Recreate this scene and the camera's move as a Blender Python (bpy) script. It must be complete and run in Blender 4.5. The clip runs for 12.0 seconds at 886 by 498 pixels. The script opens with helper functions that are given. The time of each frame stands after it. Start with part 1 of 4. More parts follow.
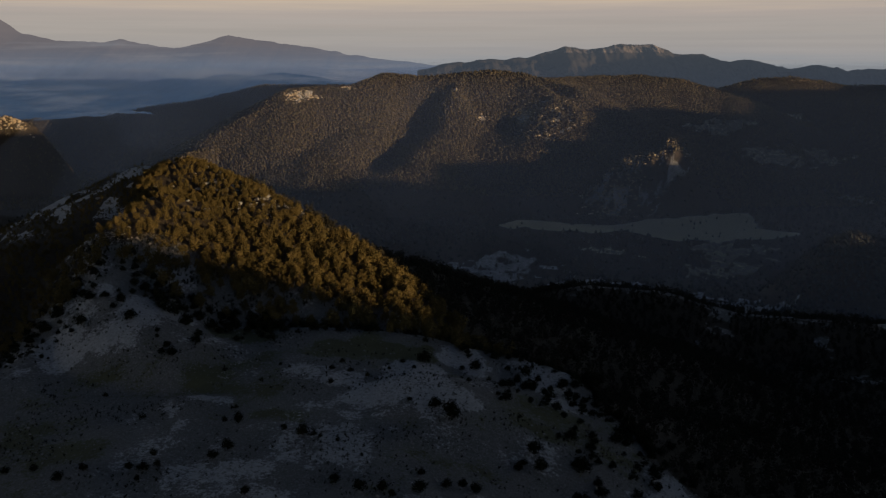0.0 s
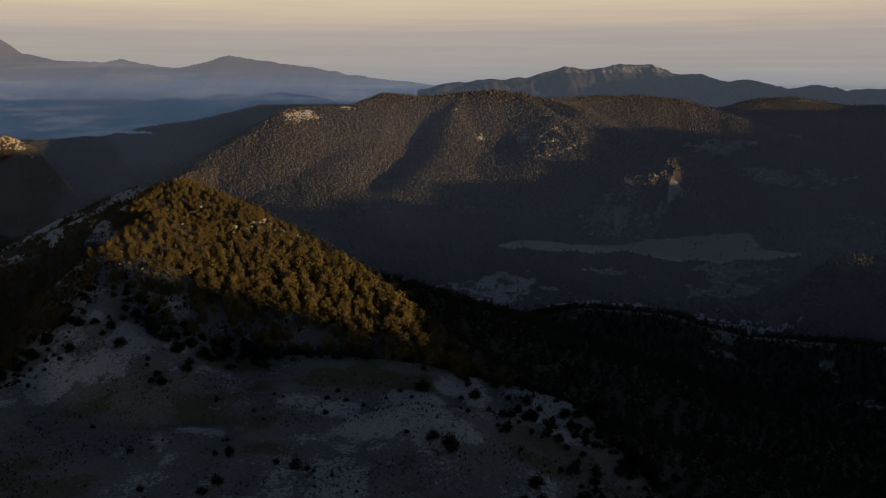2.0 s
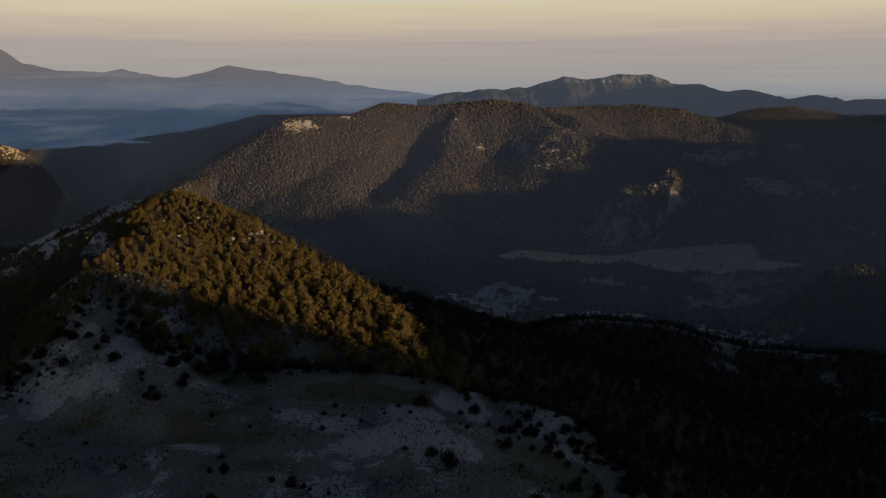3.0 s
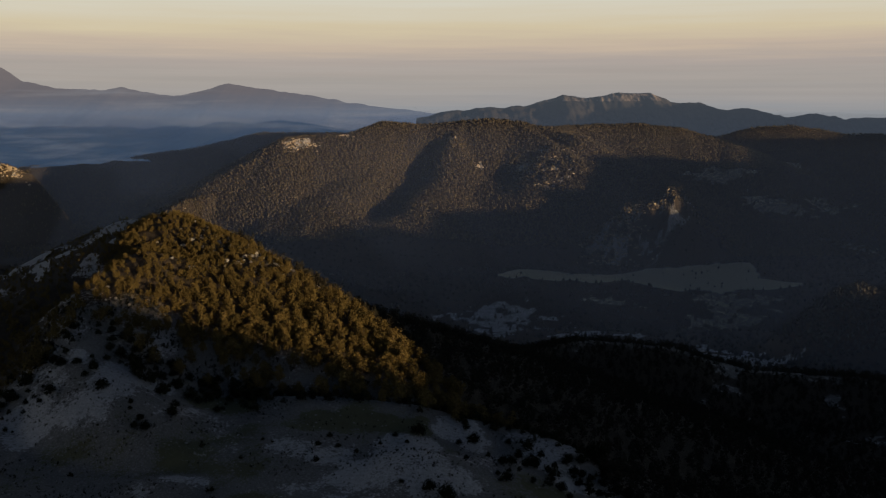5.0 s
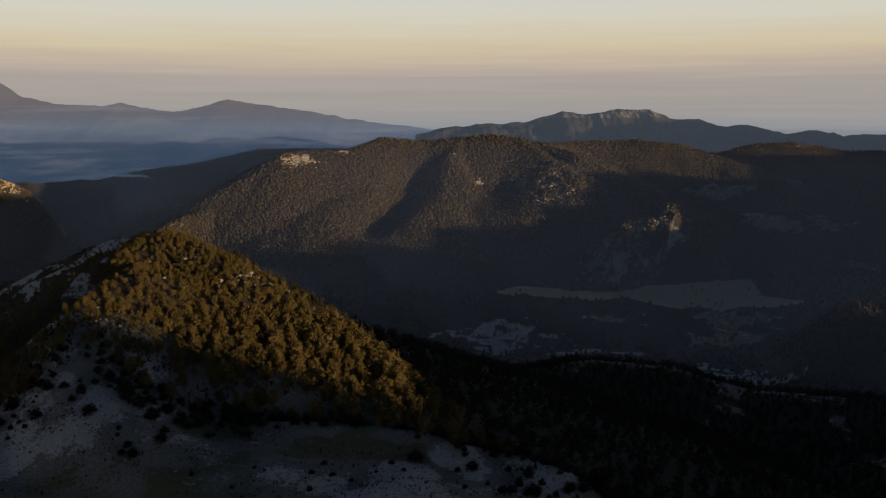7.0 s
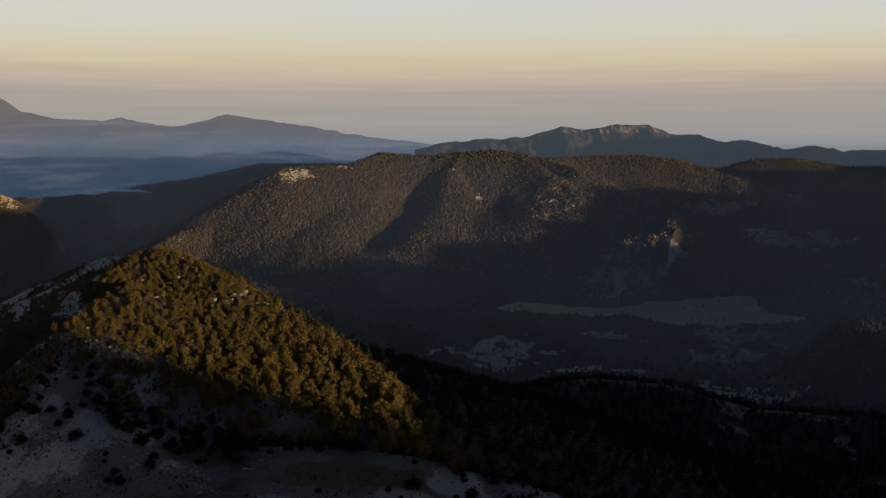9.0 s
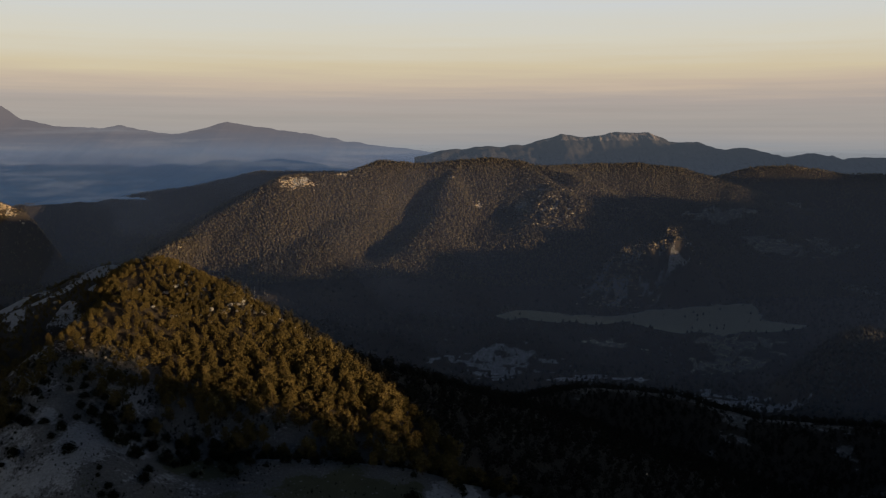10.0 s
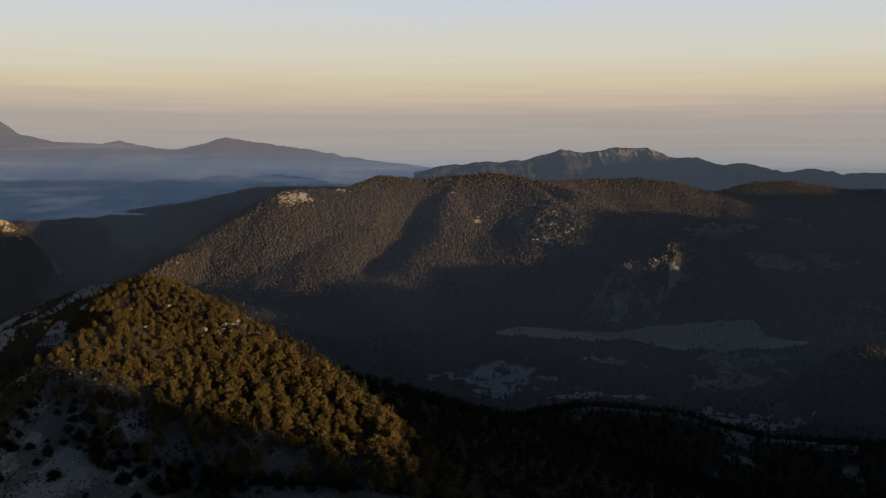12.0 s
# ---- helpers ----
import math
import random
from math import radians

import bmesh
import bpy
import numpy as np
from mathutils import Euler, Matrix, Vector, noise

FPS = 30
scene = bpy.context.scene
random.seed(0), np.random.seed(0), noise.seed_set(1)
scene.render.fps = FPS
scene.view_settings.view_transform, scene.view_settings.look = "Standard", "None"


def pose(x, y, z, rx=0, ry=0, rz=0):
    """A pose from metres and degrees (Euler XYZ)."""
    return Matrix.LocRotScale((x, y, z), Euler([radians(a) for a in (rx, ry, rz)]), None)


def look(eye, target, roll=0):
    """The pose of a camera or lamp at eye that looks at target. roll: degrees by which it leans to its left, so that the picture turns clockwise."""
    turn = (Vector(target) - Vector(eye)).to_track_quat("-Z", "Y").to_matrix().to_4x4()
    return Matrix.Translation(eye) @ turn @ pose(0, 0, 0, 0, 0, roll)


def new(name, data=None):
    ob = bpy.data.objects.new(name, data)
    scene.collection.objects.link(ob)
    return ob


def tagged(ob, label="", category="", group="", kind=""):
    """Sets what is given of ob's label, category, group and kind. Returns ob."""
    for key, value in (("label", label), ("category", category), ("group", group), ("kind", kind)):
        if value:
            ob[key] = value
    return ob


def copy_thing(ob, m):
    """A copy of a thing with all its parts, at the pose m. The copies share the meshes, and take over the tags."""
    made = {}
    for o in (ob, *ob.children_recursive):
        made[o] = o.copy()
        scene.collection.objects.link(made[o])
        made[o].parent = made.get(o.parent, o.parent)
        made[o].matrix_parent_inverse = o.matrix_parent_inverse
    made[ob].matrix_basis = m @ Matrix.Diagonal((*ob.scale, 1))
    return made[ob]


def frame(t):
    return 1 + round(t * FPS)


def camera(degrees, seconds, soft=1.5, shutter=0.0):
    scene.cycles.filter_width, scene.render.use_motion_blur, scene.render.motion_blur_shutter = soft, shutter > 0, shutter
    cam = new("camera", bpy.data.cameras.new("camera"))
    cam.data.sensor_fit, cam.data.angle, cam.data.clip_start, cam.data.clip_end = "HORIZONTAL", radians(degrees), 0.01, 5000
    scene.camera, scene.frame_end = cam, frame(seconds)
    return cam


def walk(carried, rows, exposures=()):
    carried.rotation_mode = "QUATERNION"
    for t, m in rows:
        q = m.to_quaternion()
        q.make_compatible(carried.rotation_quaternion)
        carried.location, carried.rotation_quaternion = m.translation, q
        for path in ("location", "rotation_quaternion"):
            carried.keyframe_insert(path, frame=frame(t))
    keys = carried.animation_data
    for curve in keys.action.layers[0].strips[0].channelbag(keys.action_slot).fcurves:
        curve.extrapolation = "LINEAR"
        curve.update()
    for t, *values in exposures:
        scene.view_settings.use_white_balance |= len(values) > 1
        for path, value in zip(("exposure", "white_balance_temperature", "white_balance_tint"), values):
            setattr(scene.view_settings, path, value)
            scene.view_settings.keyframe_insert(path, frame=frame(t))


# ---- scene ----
# camera and walk: a drone that glides forward over a ridge and slowly tilts up
cam = camera(52.2, 12.0, soft=1.3)
walk(cam, [
    (0.0, pose(0.00, 0.00, 450.00, 77.804, 0, -0.003) @ pose(0, 0, 0, 0, 0, -0.117)),
    (1.0, pose(0.28, 5.02, 450.45, 78.395, 0, -0.003) @ pose(0, 0, 0, 0, 0, -0.121)),
    (2.0, pose(0.54, 10.03, 450.88, 79.007, 0, -0.015) @ pose(0, 0, 0, 0, 0, -0.115)),
    (3.0, pose(0.78, 15.03, 451.29, 79.609, 0, -0.035) @ pose(0, 0, 0, 0, 0, -0.097)),
    (4.0, pose(0.99, 20.03, 451.67, 80.183, 0, -0.059) @ pose(0, 0, 0, 0, 0, -0.070)),
    (5.0, pose(1.21, 25.03, 452.05, 80.724, 0, -0.086) @ pose(0, 0, 0, 0, 0, -0.035)),
    (6.0, pose(1.40, 30.01, 452.40, 81.233, 0, -0.112) @ pose(0, 0, 0, 0, 0, 0.003)),
    (7.0, pose(1.58, 35.00, 452.73, 81.717, 0, -0.138) @ pose(0, 0, 0, 0, 0, 0.041)),
    (8.0, pose(1.73, 39.97, 453.02, 82.185, 0, -0.162) @ pose(0, 0, 0, 0, 0, 0.075)),
    (9.0, pose(1.88, 44.94, 453.32, 82.649, 0, -0.183) @ pose(0, 0, 0, 0, 0, 0.102)),
    (10.0, pose(2.00, 49.91, 453.59, 83.117, 0, -0.203) @ pose(0, 0, 0, 0, 0, 0.118)),
    (11.0, pose(2.11, 54.87, 453.84, 83.594, 0, -0.220) @ pose(0, 0, 0, 0, 0, 0.119)),
    (12.0, pose(2.20, 59.82, 454.06, 84.077, 0, -0.236) @ pose(0, 0, 0, 0, 0, 0.105)),
], exposures=[(0.0, 0.0), (12.0, 0.0)])

# ---- light: low sun from behind and to the east, clear evening sky ----
SUN_AZ, SUN_EL = radians(125), radians(4.0)
SUN = (math.sin(SUN_AZ), math.cos(SUN_AZ))
ACROSS = (-SUN[1], SUN[0])
sun_lamp = bpy.data.lights.new("sun", "SUN")
sun_lamp.energy, sun_lamp.angle, sun_lamp.color = 5.0, radians(0.38), (1.0, 0.70, 0.40)
sun = new("sun", sun_lamp)
sun.matrix_world = look((0, 0, 0), (-SUN[0], -SUN[1], -math.tan(SUN_EL)))


class Nodes:
    """A short way to write node trees."""

    def __init__(self, tree):
        self.t = tree
        tree.nodes.clear()

    def add(self, kind, ins=None, **props):
        n = self.t.nodes.new("ShaderNode" + kind)
        for k, v in props.items():
            setattr(n, k, v)
        for k, v in (ins or {}).items():
            if isinstance(v, bpy.types.NodeSocket):
                self.t.links.new(v, n.inputs[k])
            else:
                n.inputs[k].default_value = v
        return n

    def ramp(self, fac, stops):
        n = self.add("ValToRGB", {0: fac})
        els = n.color_ramp.elements
        while len(els) < len(stops):
            els.new(0.5)
        for e, (at, col) in zip(els, stops):
            e.position = at
            e.color = (*col, 1) if len(col) == 3 else col
        return n.outputs[0]

    def math(self, op, a, b=0.0, clamp=False):
        return self.add("Math", {0: a, 1: b}, operation=op, use_clamp=clamp).outputs[0]

    def mix(self, fac, a, b, mode="MIX"):
        n = self.add("Mix", data_type="RGBA", blend_type=mode)
        for s, v in ((n.inputs[0], fac), (n.inputs[6], a), (n.inputs[7], b)):
            if isinstance(v, bpy.types.NodeSocket):
                self.t.links.new(v, s)
            else:
                s.default_value = v if isinstance(v, float) else (*v, 1)
        return n.outputs[2]

    def noise(self, vec, scale, detail=5.0, rough=0.55):
        return self.add("TexNoise", {"Vector": vec, "Scale": scale, "Detail": detail, "Roughness": rough}).outputs[0]


world = bpy.data.worlds.new("evening_sky")
scene.world = world
world.use_nodes = True
w = Nodes(world.node_tree)
sky = w.add("TexSky", sky_type="NISHITA", sun_disc=False, sun_elevation=SUN_EL, sun_rotation=SUN_AZ, altitude=1500.0,
            air_density=1.0, dust_density=2.0, ozone_density=1.5)
up = w.add("SeparateXYZ", {0: w.add("TexCoord").outputs["Generated"]}).outputs[2]
dirs = w.add("Mapping", {0: w.add("TexCoord").outputs["Generated"], "Scale": (2.5, 2.5, 60.0)}).outputs[0]
streak = w.noise(dirs, 1.6, 5.0, 0.6)
up = w.math("ADD", up, w.math("MULTIPLY", w.math("SUBTRACT", streak, 0.5), 0.030))
band = w.math("MULTIPLY_ADD", up, 2.5)
band.node.inputs[2].default_value = 0.1
glow = w.ramp(band, [(0.0, (0.05, 0.06, 0.08)),
                     (0.04, (0.16, 0.18, 0.21)),
                     (0.07, (0.262, 0.279, 0.305)),
                     (0.108, (0.323, 0.309, 0.309)),
                     (0.155, (0.352, 0.323, 0.309)),
                     (0.207, (0.397, 0.342, 0.319)),
                     (0.245, (0.527, 0.423, 0.337)),
                     (0.292, (0.617, 0.521, 0.361)),
                     (0.365, (0.644, 0.604, 0.503)),
                     (0.44, (0.617, 0.617, 0.584)),
                     (0.513, (0.578, 0.617, 0.68)),
                     (0.62, (0.4, 0.47, 0.57)),
                     (0.76, (0.13, 0.185, 0.29)),
                     (0.88, (0.034, 0.052, 0.092)),
                     (1.0, (0.012, 0.020, 0.041))])
thin = w.add("Mapping", {0: w.add("TexCoord").outputs["Generated"], "Scale": (2.2, 2.2, 120.0)}).outputs[0]
cloud = w.add("MapRange", {"Value": w.noise(thin, 1.5, 5.0, 0.6), "From Min": 0.3, "From Max": 0.7, "To Min": 0.955, "To Max": 1.045}).outputs[0]
hazy = w.add("MapRange", {"Value": up, "From Min": 0.03, "From Max": 0.075, "To Min": 1.0, "To Max": 0.0}).outputs[0]
veil = w.math("ADD", 1.0, w.math("MULTIPLY", w.math("SUBTRACT", cloud, 1.0), hazy))
background = w.add("Background", {0: w.mix(0.99, sky.outputs[0], glow), 1: veil})
w.t.links.new(background.outputs[0], w.add("OutputWorld").inputs[0])


# ---- materials ----
def material(name):
    m = bpy.data.materials.new(name)
    m.use_nodes = True
    return m, Nodes(m.node_tree)


def finish(n, color, rough=0.9, bump=None, strength=0.5, dist=0.3, spec=0.2):
    ins = {"Base Color": color, "Roughness": rough, "Specular IOR Level": spec}
    if bump is not None:
        ins["Normal"] = n.add("Bump", {"Height": bump, "Strength": strength, "Distance": dist}).outputs[0]
    n.t.links.new(n.add("BsdfPrincipled", ins).outputs[0], n.add("OutputMaterial").inputs[0])


def ground_material():
    m, n = material("mountain_ground")
    pos = n.add("NewGeometry").outputs["Position"]
    cover = n.add("SeparateColor", {0: n.add("Attribute", attribute_name="cover").outputs["Color"]})
    rock, grass, forest = cover.outputs[0], cover.outputs[1], cover.outputs[2]
    big, mid, fine = n.noise(pos, 0.018, 6.0), n.noise(pos, 0.11, 6.0, 0.65), n.noise(pos, 0.7, 4.0, 0.7)
    grit = n.noise(pos, 2.6, 3.0, 0.75)
    fine = n.math("ADD", n.math("MULTIPLY", fine, 0.62), n.math("MULTIPLY", grit, 0.38))
    fine = n.add("MapRange", {"Value": fine, "From Min": 0.32, "From Max": 0.68}).outputs[0]
    soil = n.mix(n.math("ADD", n.math("MULTIPLY", mid, 0.5), n.math("MULTIPLY", fine, 0.5)), (0.056, 0.054, 0.047), (0.245, 0.236, 0.215))
    green = n.mix(mid, (0.070, 0.074, 0.040), (0.155, 0.152, 0.085))
    litter = n.mix(fine, (0.035, 0.03, 0.022), (0.085, 0.068, 0.05))
    stone = n.mix(fine, (0.29, 0.284, 0.272), (0.56, 0.55, 0.53))
    clump = n.math("ADD", n.math("MULTIPLY", n.noise(pos, 0.38, 3.0, 0.7), 0.5), n.math("MULTIPLY", n.noise(pos, 1.25, 2.0, 0.7), 0.5))
    tuft = n.add("MapRange", {"Value": clump, "From Min": 0.53, "From Max": 0.62}).outputs[0]
    clean = n.add("MapRange", {"Value": rock, "From Min": 0.7, "From Max": 1.0, "To Min": 0.72, "To Max": 0.2}).outputs[0]
    stone = n.mix(n.math("MULTIPLY", tuft, clean), stone, (0.055, 0.054, 0.042))
    bright = n.add("MapRange", {"Value": n.noise(pos, 1.7, 2.0, 0.6), "From Min": 0.57, "From Max": 0.64}).outputs[0]
    soil = n.mix(n.math("MULTIPLY", bright, 0.55), soil, (0.36, 0.355, 0.34))
    edge = n.math("MULTIPLY_ADD", mid, 1.2)
    edge.node.inputs[2].default_value = -0.6
    edge2 = n.math("MULTIPLY_ADD", fine, 0.8)
    edge2.node.inputs[2].default_value = -0.4

    def cut(a):
        s = n.math("ADD", n.math("ADD", a, edge), edge2)
        r = n.add("MapRange", {"Value": s, "From Min": 0.43, "From Max": 0.57})
        return r.outputs[0]
    col = n.mix(n.math("MULTIPLY", big, 0.5), soil, n.mix(0.4, soil, stone))
    col = n.mix(cut(grass), col, green)
    col = n.mix(cut(forest), col, litter)
    col = n.mix(cut(rock), col, stone)
    hay = n.add("Attribute", attribute_name="hay").outputs["Fac"]
    col = n.mix(cut(hay), col, n.mix(mid, (0.34, 0.305, 0.20), (0.50, 0.45, 0.305)))
    finish(n, col, 0.95, n.math("ADD", mid, n.math("MULTIPLY", fine, 0.5)), 0.8, 1.2)
    return m


def leaf_material(name, dark, light, per_object):
    m, n = material(name)
    pos = n.add("NewGeometry").outputs["Position"]
    if per_object:
        pick = n.add("ObjectInfo").outputs["Random"]
    else:
        pick = n.noise(pos, 0.12, 2.0)
    island = n.add("NewGeometry").outputs["Random Per Island"]
    fac = n.math("ADD", n.math("MULTIPLY", pick, 0.6), n.math("MULTIPLY", island, 0.4))
    col = n.mix(fac, dark, light)
    d = n.add("BsdfDiffuse", {"Color": col})
    tr = n.add("BsdfTranslucent", {"Color": col})
    mixed = n.add("MixShader", {0: 0.12, 1: d.outputs[0], 2: tr.outputs[0]})
    n.t.links.new(mixed.outputs[0], n.add("OutputMaterial").inputs[0])
    return m


def bark_material():
    m, n = material("bark")
    pos = n.add("TexCoord").outputs["Object"]
    v = n.noise(pos, 6.0)
    finish(n, n.mix(v, (0.06, 0.045, 0.035), (0.16, 0.12, 0.09)), 0.9, v, 0.6, 0.03)
    return m


GROUND = ground_material()
NEEDLES = leaf_material("juniper_foliage", (0.040, 0.036, 0.015), (0.190, 0.140, 0.052), True)
NEEDLES_MASS = leaf_material("juniper_foliage_mass", (0.040, 0.036, 0.015), (0.190, 0.140, 0.052), False)
# shade of the eastern slope put into a darker foliage colour
SHADED_LEAF = leaf_material("shade_darkened_foliage", (0.028, 0.027, 0.020), (0.046, 0.042, 0.031), False)
BUSH_LEAF = leaf_material("bush_foliage", (0.010, 0.011, 0.007), (0.028, 0.028, 0.016), True)
FAR_WOOD = leaf_material("distant_wood", (0.058, 0.051, 0.034), (0.160, 0.131, 0.084), False)
VALLEY_WOOD = leaf_material("valley_wood_foliage", (0.034, 0.036, 0.032), (0.105, 0.098, 0.08), False)
BUSH_MASS = leaf_material("scrub_foliage", (0.014, 0.015, 0.009), (0.036, 0.036, 0.022), False)
BARK = bark_material()


def stone_material():
    m, n = material("limestone")
    pos = n.add("NewGeometry").outputs["Position"]
    v, f = n.noise(pos, 0.9, 5.0, 0.6), n.noise(pos, 7.0, 4.0, 0.6)
    col = n.mix(v, (0.17, 0.163, 0.15), (0.38, 0.365, 0.335))
    finish(n, n.mix(n.math("MULTIPLY", f, 0.4), col, (0.16, 0.15, 0.13)), 0.92, f, 0.7, 0.06)
    return m


STONE = stone_material()


def scar_material():
    m, n = material("weathered_limestone")
    pos = n.add("NewGeometry").outputs["Position"]
    v = n.noise(pos, 0.2, 5.0, 0.6)
    finish(n, n.mix(v, (0.26, 0.21, 0.14), (0.58, 0.475, 0.32)), 0.92, v, 0.6, 0.4)
    return m


SCAR = scar_material()


# ---- the lie of the land ----
def lattice(ix, iy, seed):
    h = (ix * 374761393 + iy * 668265263 + seed * 982451653) & 0xFFFFFFFF
    h = ((h ^ (h >> 13)) * 1274126177) & 0xFFFFFFFF
    return ((h ^ (h >> 16)) & 0xFFFF) / 65535.0


def value_noise(x, y, seed=0):
    ix, iy = np.floor(x).astype(np.int64), np.floor(y).astype(np.int64)
    fx, fy = x - ix, y - iy
    fx, fy = fx * fx * fx * (fx * (fx * 6 - 15) + 10), fy * fy * fy * (fy * (fy * 6 - 15) + 10)
    a = lattice(ix, iy, seed) * (1 - fx) + lattice(ix + 1, iy, seed) * fx
    b = lattice(ix, iy + 1, seed) * (1 - fx) + lattice(ix + 1, iy + 1, seed) * fx
    return (a * (1 - fy) + b * fy) * 2 - 1


def fbm(x, y, size, octaves=5, seed=0, gain=0.5):
    total, amp, f = 0.0, 1.0, 1.0 / size
    for k in range(octaves):
        total = total + amp * value_noise(x * f + 17.3 * k, y * f - 9.1 * k, seed + k)
        amp, f = amp * gain, f * 2.03
    return total


def ridged(x, y, size, octaves=4, seed=0):
    total, amp, f = 0.0, 1.0, 1.0 / size
    for k in range(octaves):
        total = total + amp * (1 - 2 * np.abs(value_noise(x * f + 5.1 * k, y * f + 3.7 * k, seed + k)))
        amp, f = amp * 0.5, f * 2.1
    return total


def smooth(a, b, v):
    t = np.clip((v - a) / (b - a), 0, 1)
    return t * t * (3 - 2 * t)


def ridge(x, y, crest, left, right, round_off):
    """A crest that falls away with its own slope on each side."""
    best = np.full(x.shape, -1e4)
    for (ax, ay, az), (bx, by, bz) in zip(crest[:-1], crest[1:]):
        dx, dy = bx - ax, by - ay
        n2 = dx * dx + dy * dy
        t = np.clip(((x - ax) * dx + (y - ay) * dy) / n2, 0, 1)
        ex, ey = x - ax - t * dx, y - ay - t * dy
        side = (dx * ey - dy * ex) / math.sqrt(n2)
        d = np.hypot(ex, ey)
        mixed = smooth(-0.5, 0.5, side / np.maximum(d, 1.0))
        slope = right + (left - right) * mixed
        best = np.maximum(best, az + t * (bz - az) - slope * (np.sqrt(d * d + round_off * round_off) - round_off))
    return best


def blend(a, b, k):
    """The higher of two surfaces, with a soft join."""
    h = np.clip(0.5 + 0.5 * (b - a) / k, 0, 1)
    return a + (b - a) * h + k * h * (1 - h) * 0.5


def gully(x, y, line, depth, width):
    """How deep a gully cuts in; it fades out at its upper end."""
    best = np.zeros(x.shape)
    for k, ((ax, ay), (bx, by)) in enumerate(zip(line[:-1], line[1:])):
        dx, dy = bx - ax, by - ay
        t = np.clip(((x - ax) * dx + (y - ay) * dy) / (dx * dx + dy * dy), 0, 1)
        d = np.hypot(x - ax - t * dx, y - ay - t * dy)
        full = np.minimum(1.0, (k + t + 0.15) / 1.2) * np.minimum(1.0, len(line) - 1 - k - t + 0.1)
        best = np.maximum(best, depth * full * np.exp(-(d / width) ** 2))
    return best


GULLY = [(-50, 2470), (-75, 2380), (-110, 2280), (-150, 2180), (-190, 2060)]
GULLY_RIGHT = [(140, 2470), (150, 2380), (150, 2280), (140, 2180)]
HILL_EAST = [(-154, 552, 385), (-114, 525, 372), (-92, 512, 362), (-56, 482, 348), (-27, 452, 336), (-7, 425, 320), (10, 402, 311), (40, 370, 296)]
HILL_WEST = [(-160, 555, 387), (-198, 590, 377), (-213, 593, 370), (-235, 587, 362), (-251, 587, 350), (-275, 590, 331), (-330, 600, 292)]
HUMP = [(-104, 338, 333), (-129, 359, 343), (-157, 405, 351), (-173, 455, 361), (-157, 497, 373)]
SHELF = [(-40, -400, 420), (-60, -100, 356), (-60, 120, 330), (-55, 250, 323), (-55, 290, 324), (-50, 330, 326), (-45, 385, 328)]
MOUND = [(-32, 320, 327), (-10, 322, 331), (10, 332, 324)]
KNOLL = [(60, 800, 216), (89, 830, 222), (147, 860, 225), (203, 860, 220), (245, 850, 209), (292, 840, 200), (423, 830, 191), (700, 780, 200)]
MID = [(-404, 2400, 351), (-336, 2440, 357), (-247, 2460, 360), (-160, 2520, 390), (-36, 2540, 386), (57, 2540, 394), (135, 2540, 403),
       (213, 2540, 395), (287, 2500, 379), (354, 2430, 358)]
MID_LEFT = [(-404, 2400, 345), (-496, 2330, 292), (-544, 2280, 230), (-623, 2200, 207), (-677, 2100, 171), (-720, 1950, 116)]
SPUR = [(57, 2540, 395), (32, 2440, 349), (17, 2360, 295), (-19, 2280, 244), (-66, 2180, 185), (-110, 2080, 144)]
SPUR_RIGHT = [(213, 2540, 396), (298, 2400, 343), (341, 2330, 310), (348, 2270, 265), (322, 2180, 218), (300, 2080, 160)]
BACK_LEFT = [(-1700, 2900, 190), (-1411, 2900, 225), (-1301, 2900, 247), (-1183, 2920, 245), (-1063, 2940, 257), (-973, 2950, 275), (-832, 2970, 295),
             (-709, 3000, 321), (-578, 3000, 348), (-405, 2950, 346), (-251, 2850, 352), (-100, 2650, 380)]
BACK_RIGHT = [(293, 2600, 374), (373, 2800, 371), (484, 2850, 377), (624, 2850, 375), (725, 2830, 365), (799, 2780, 344), (861, 2700, 319), (856, 2600, 275)]
EAST = [(820, 3100, 290), (911, 3100, 313), (967, 3100, 332), (1060, 3100, 360), (1174, 3100, 367), (1243, 3080, 358), (1331, 3060, 338), (1473, 3050, 338), (2200, 2900, 360)]
CRAG = [(337, 1960, 116), (380, 2010, 190), (421, 2030, 219), (474, 2016, 222), (513, 2027, 251), (563, 2097, 254)]
LEFT_ROCK = [(-1277, 2310, 286), (-1117, 2268, 297), (-1060, 2268, 292), (-1030, 2281, 277)]
SMALL_HILL = [(549, 1277, 169), (567, 1281, 186), (594, 1281, 194), (626, 1281, 185), (653, 1273, 166)]
# the high range to the east, out of sight, that shades the valley: crest height along its length
RANGE_ALONG = [-2500, -400, 100, 240, 268, 283, 308, 340, 350, 364, 380, 430, 900, 1040, 1296, 1312, 1338, 1340, 1350, 1392, 1402, 1440,
               1456, 1504, 1520, 1600, 1616, 1680, 1696, 1712, 1728, 1744, 1792, 1808, 1840, 1856, 1872, 1888, 1920, 1936, 1952, 1968, 2000,
               2032, 2064, 2144, 2192, 2240, 2464, 2480, 2528, 2544, 2608, 2720, 2736, 2752, 3143, 4000, 5000]
RANGE_TOP = [483, 503, 519, 515, 500, 484, 473, 446, 448, 460, 470, 470, 440, 526, 515, 490, 470, 440, 308, 308, 388, 376, 364, 358, 370,
               370, 352, 370, 382, 382, 394, 388, 388, 382, 382, 376, 388, 370, 370, 382, 412, 418, 418, 448, 454, 490, 490, 478, 478, 472,
               472, 454, 442, 484, 520, 532, 483, 650, 650]


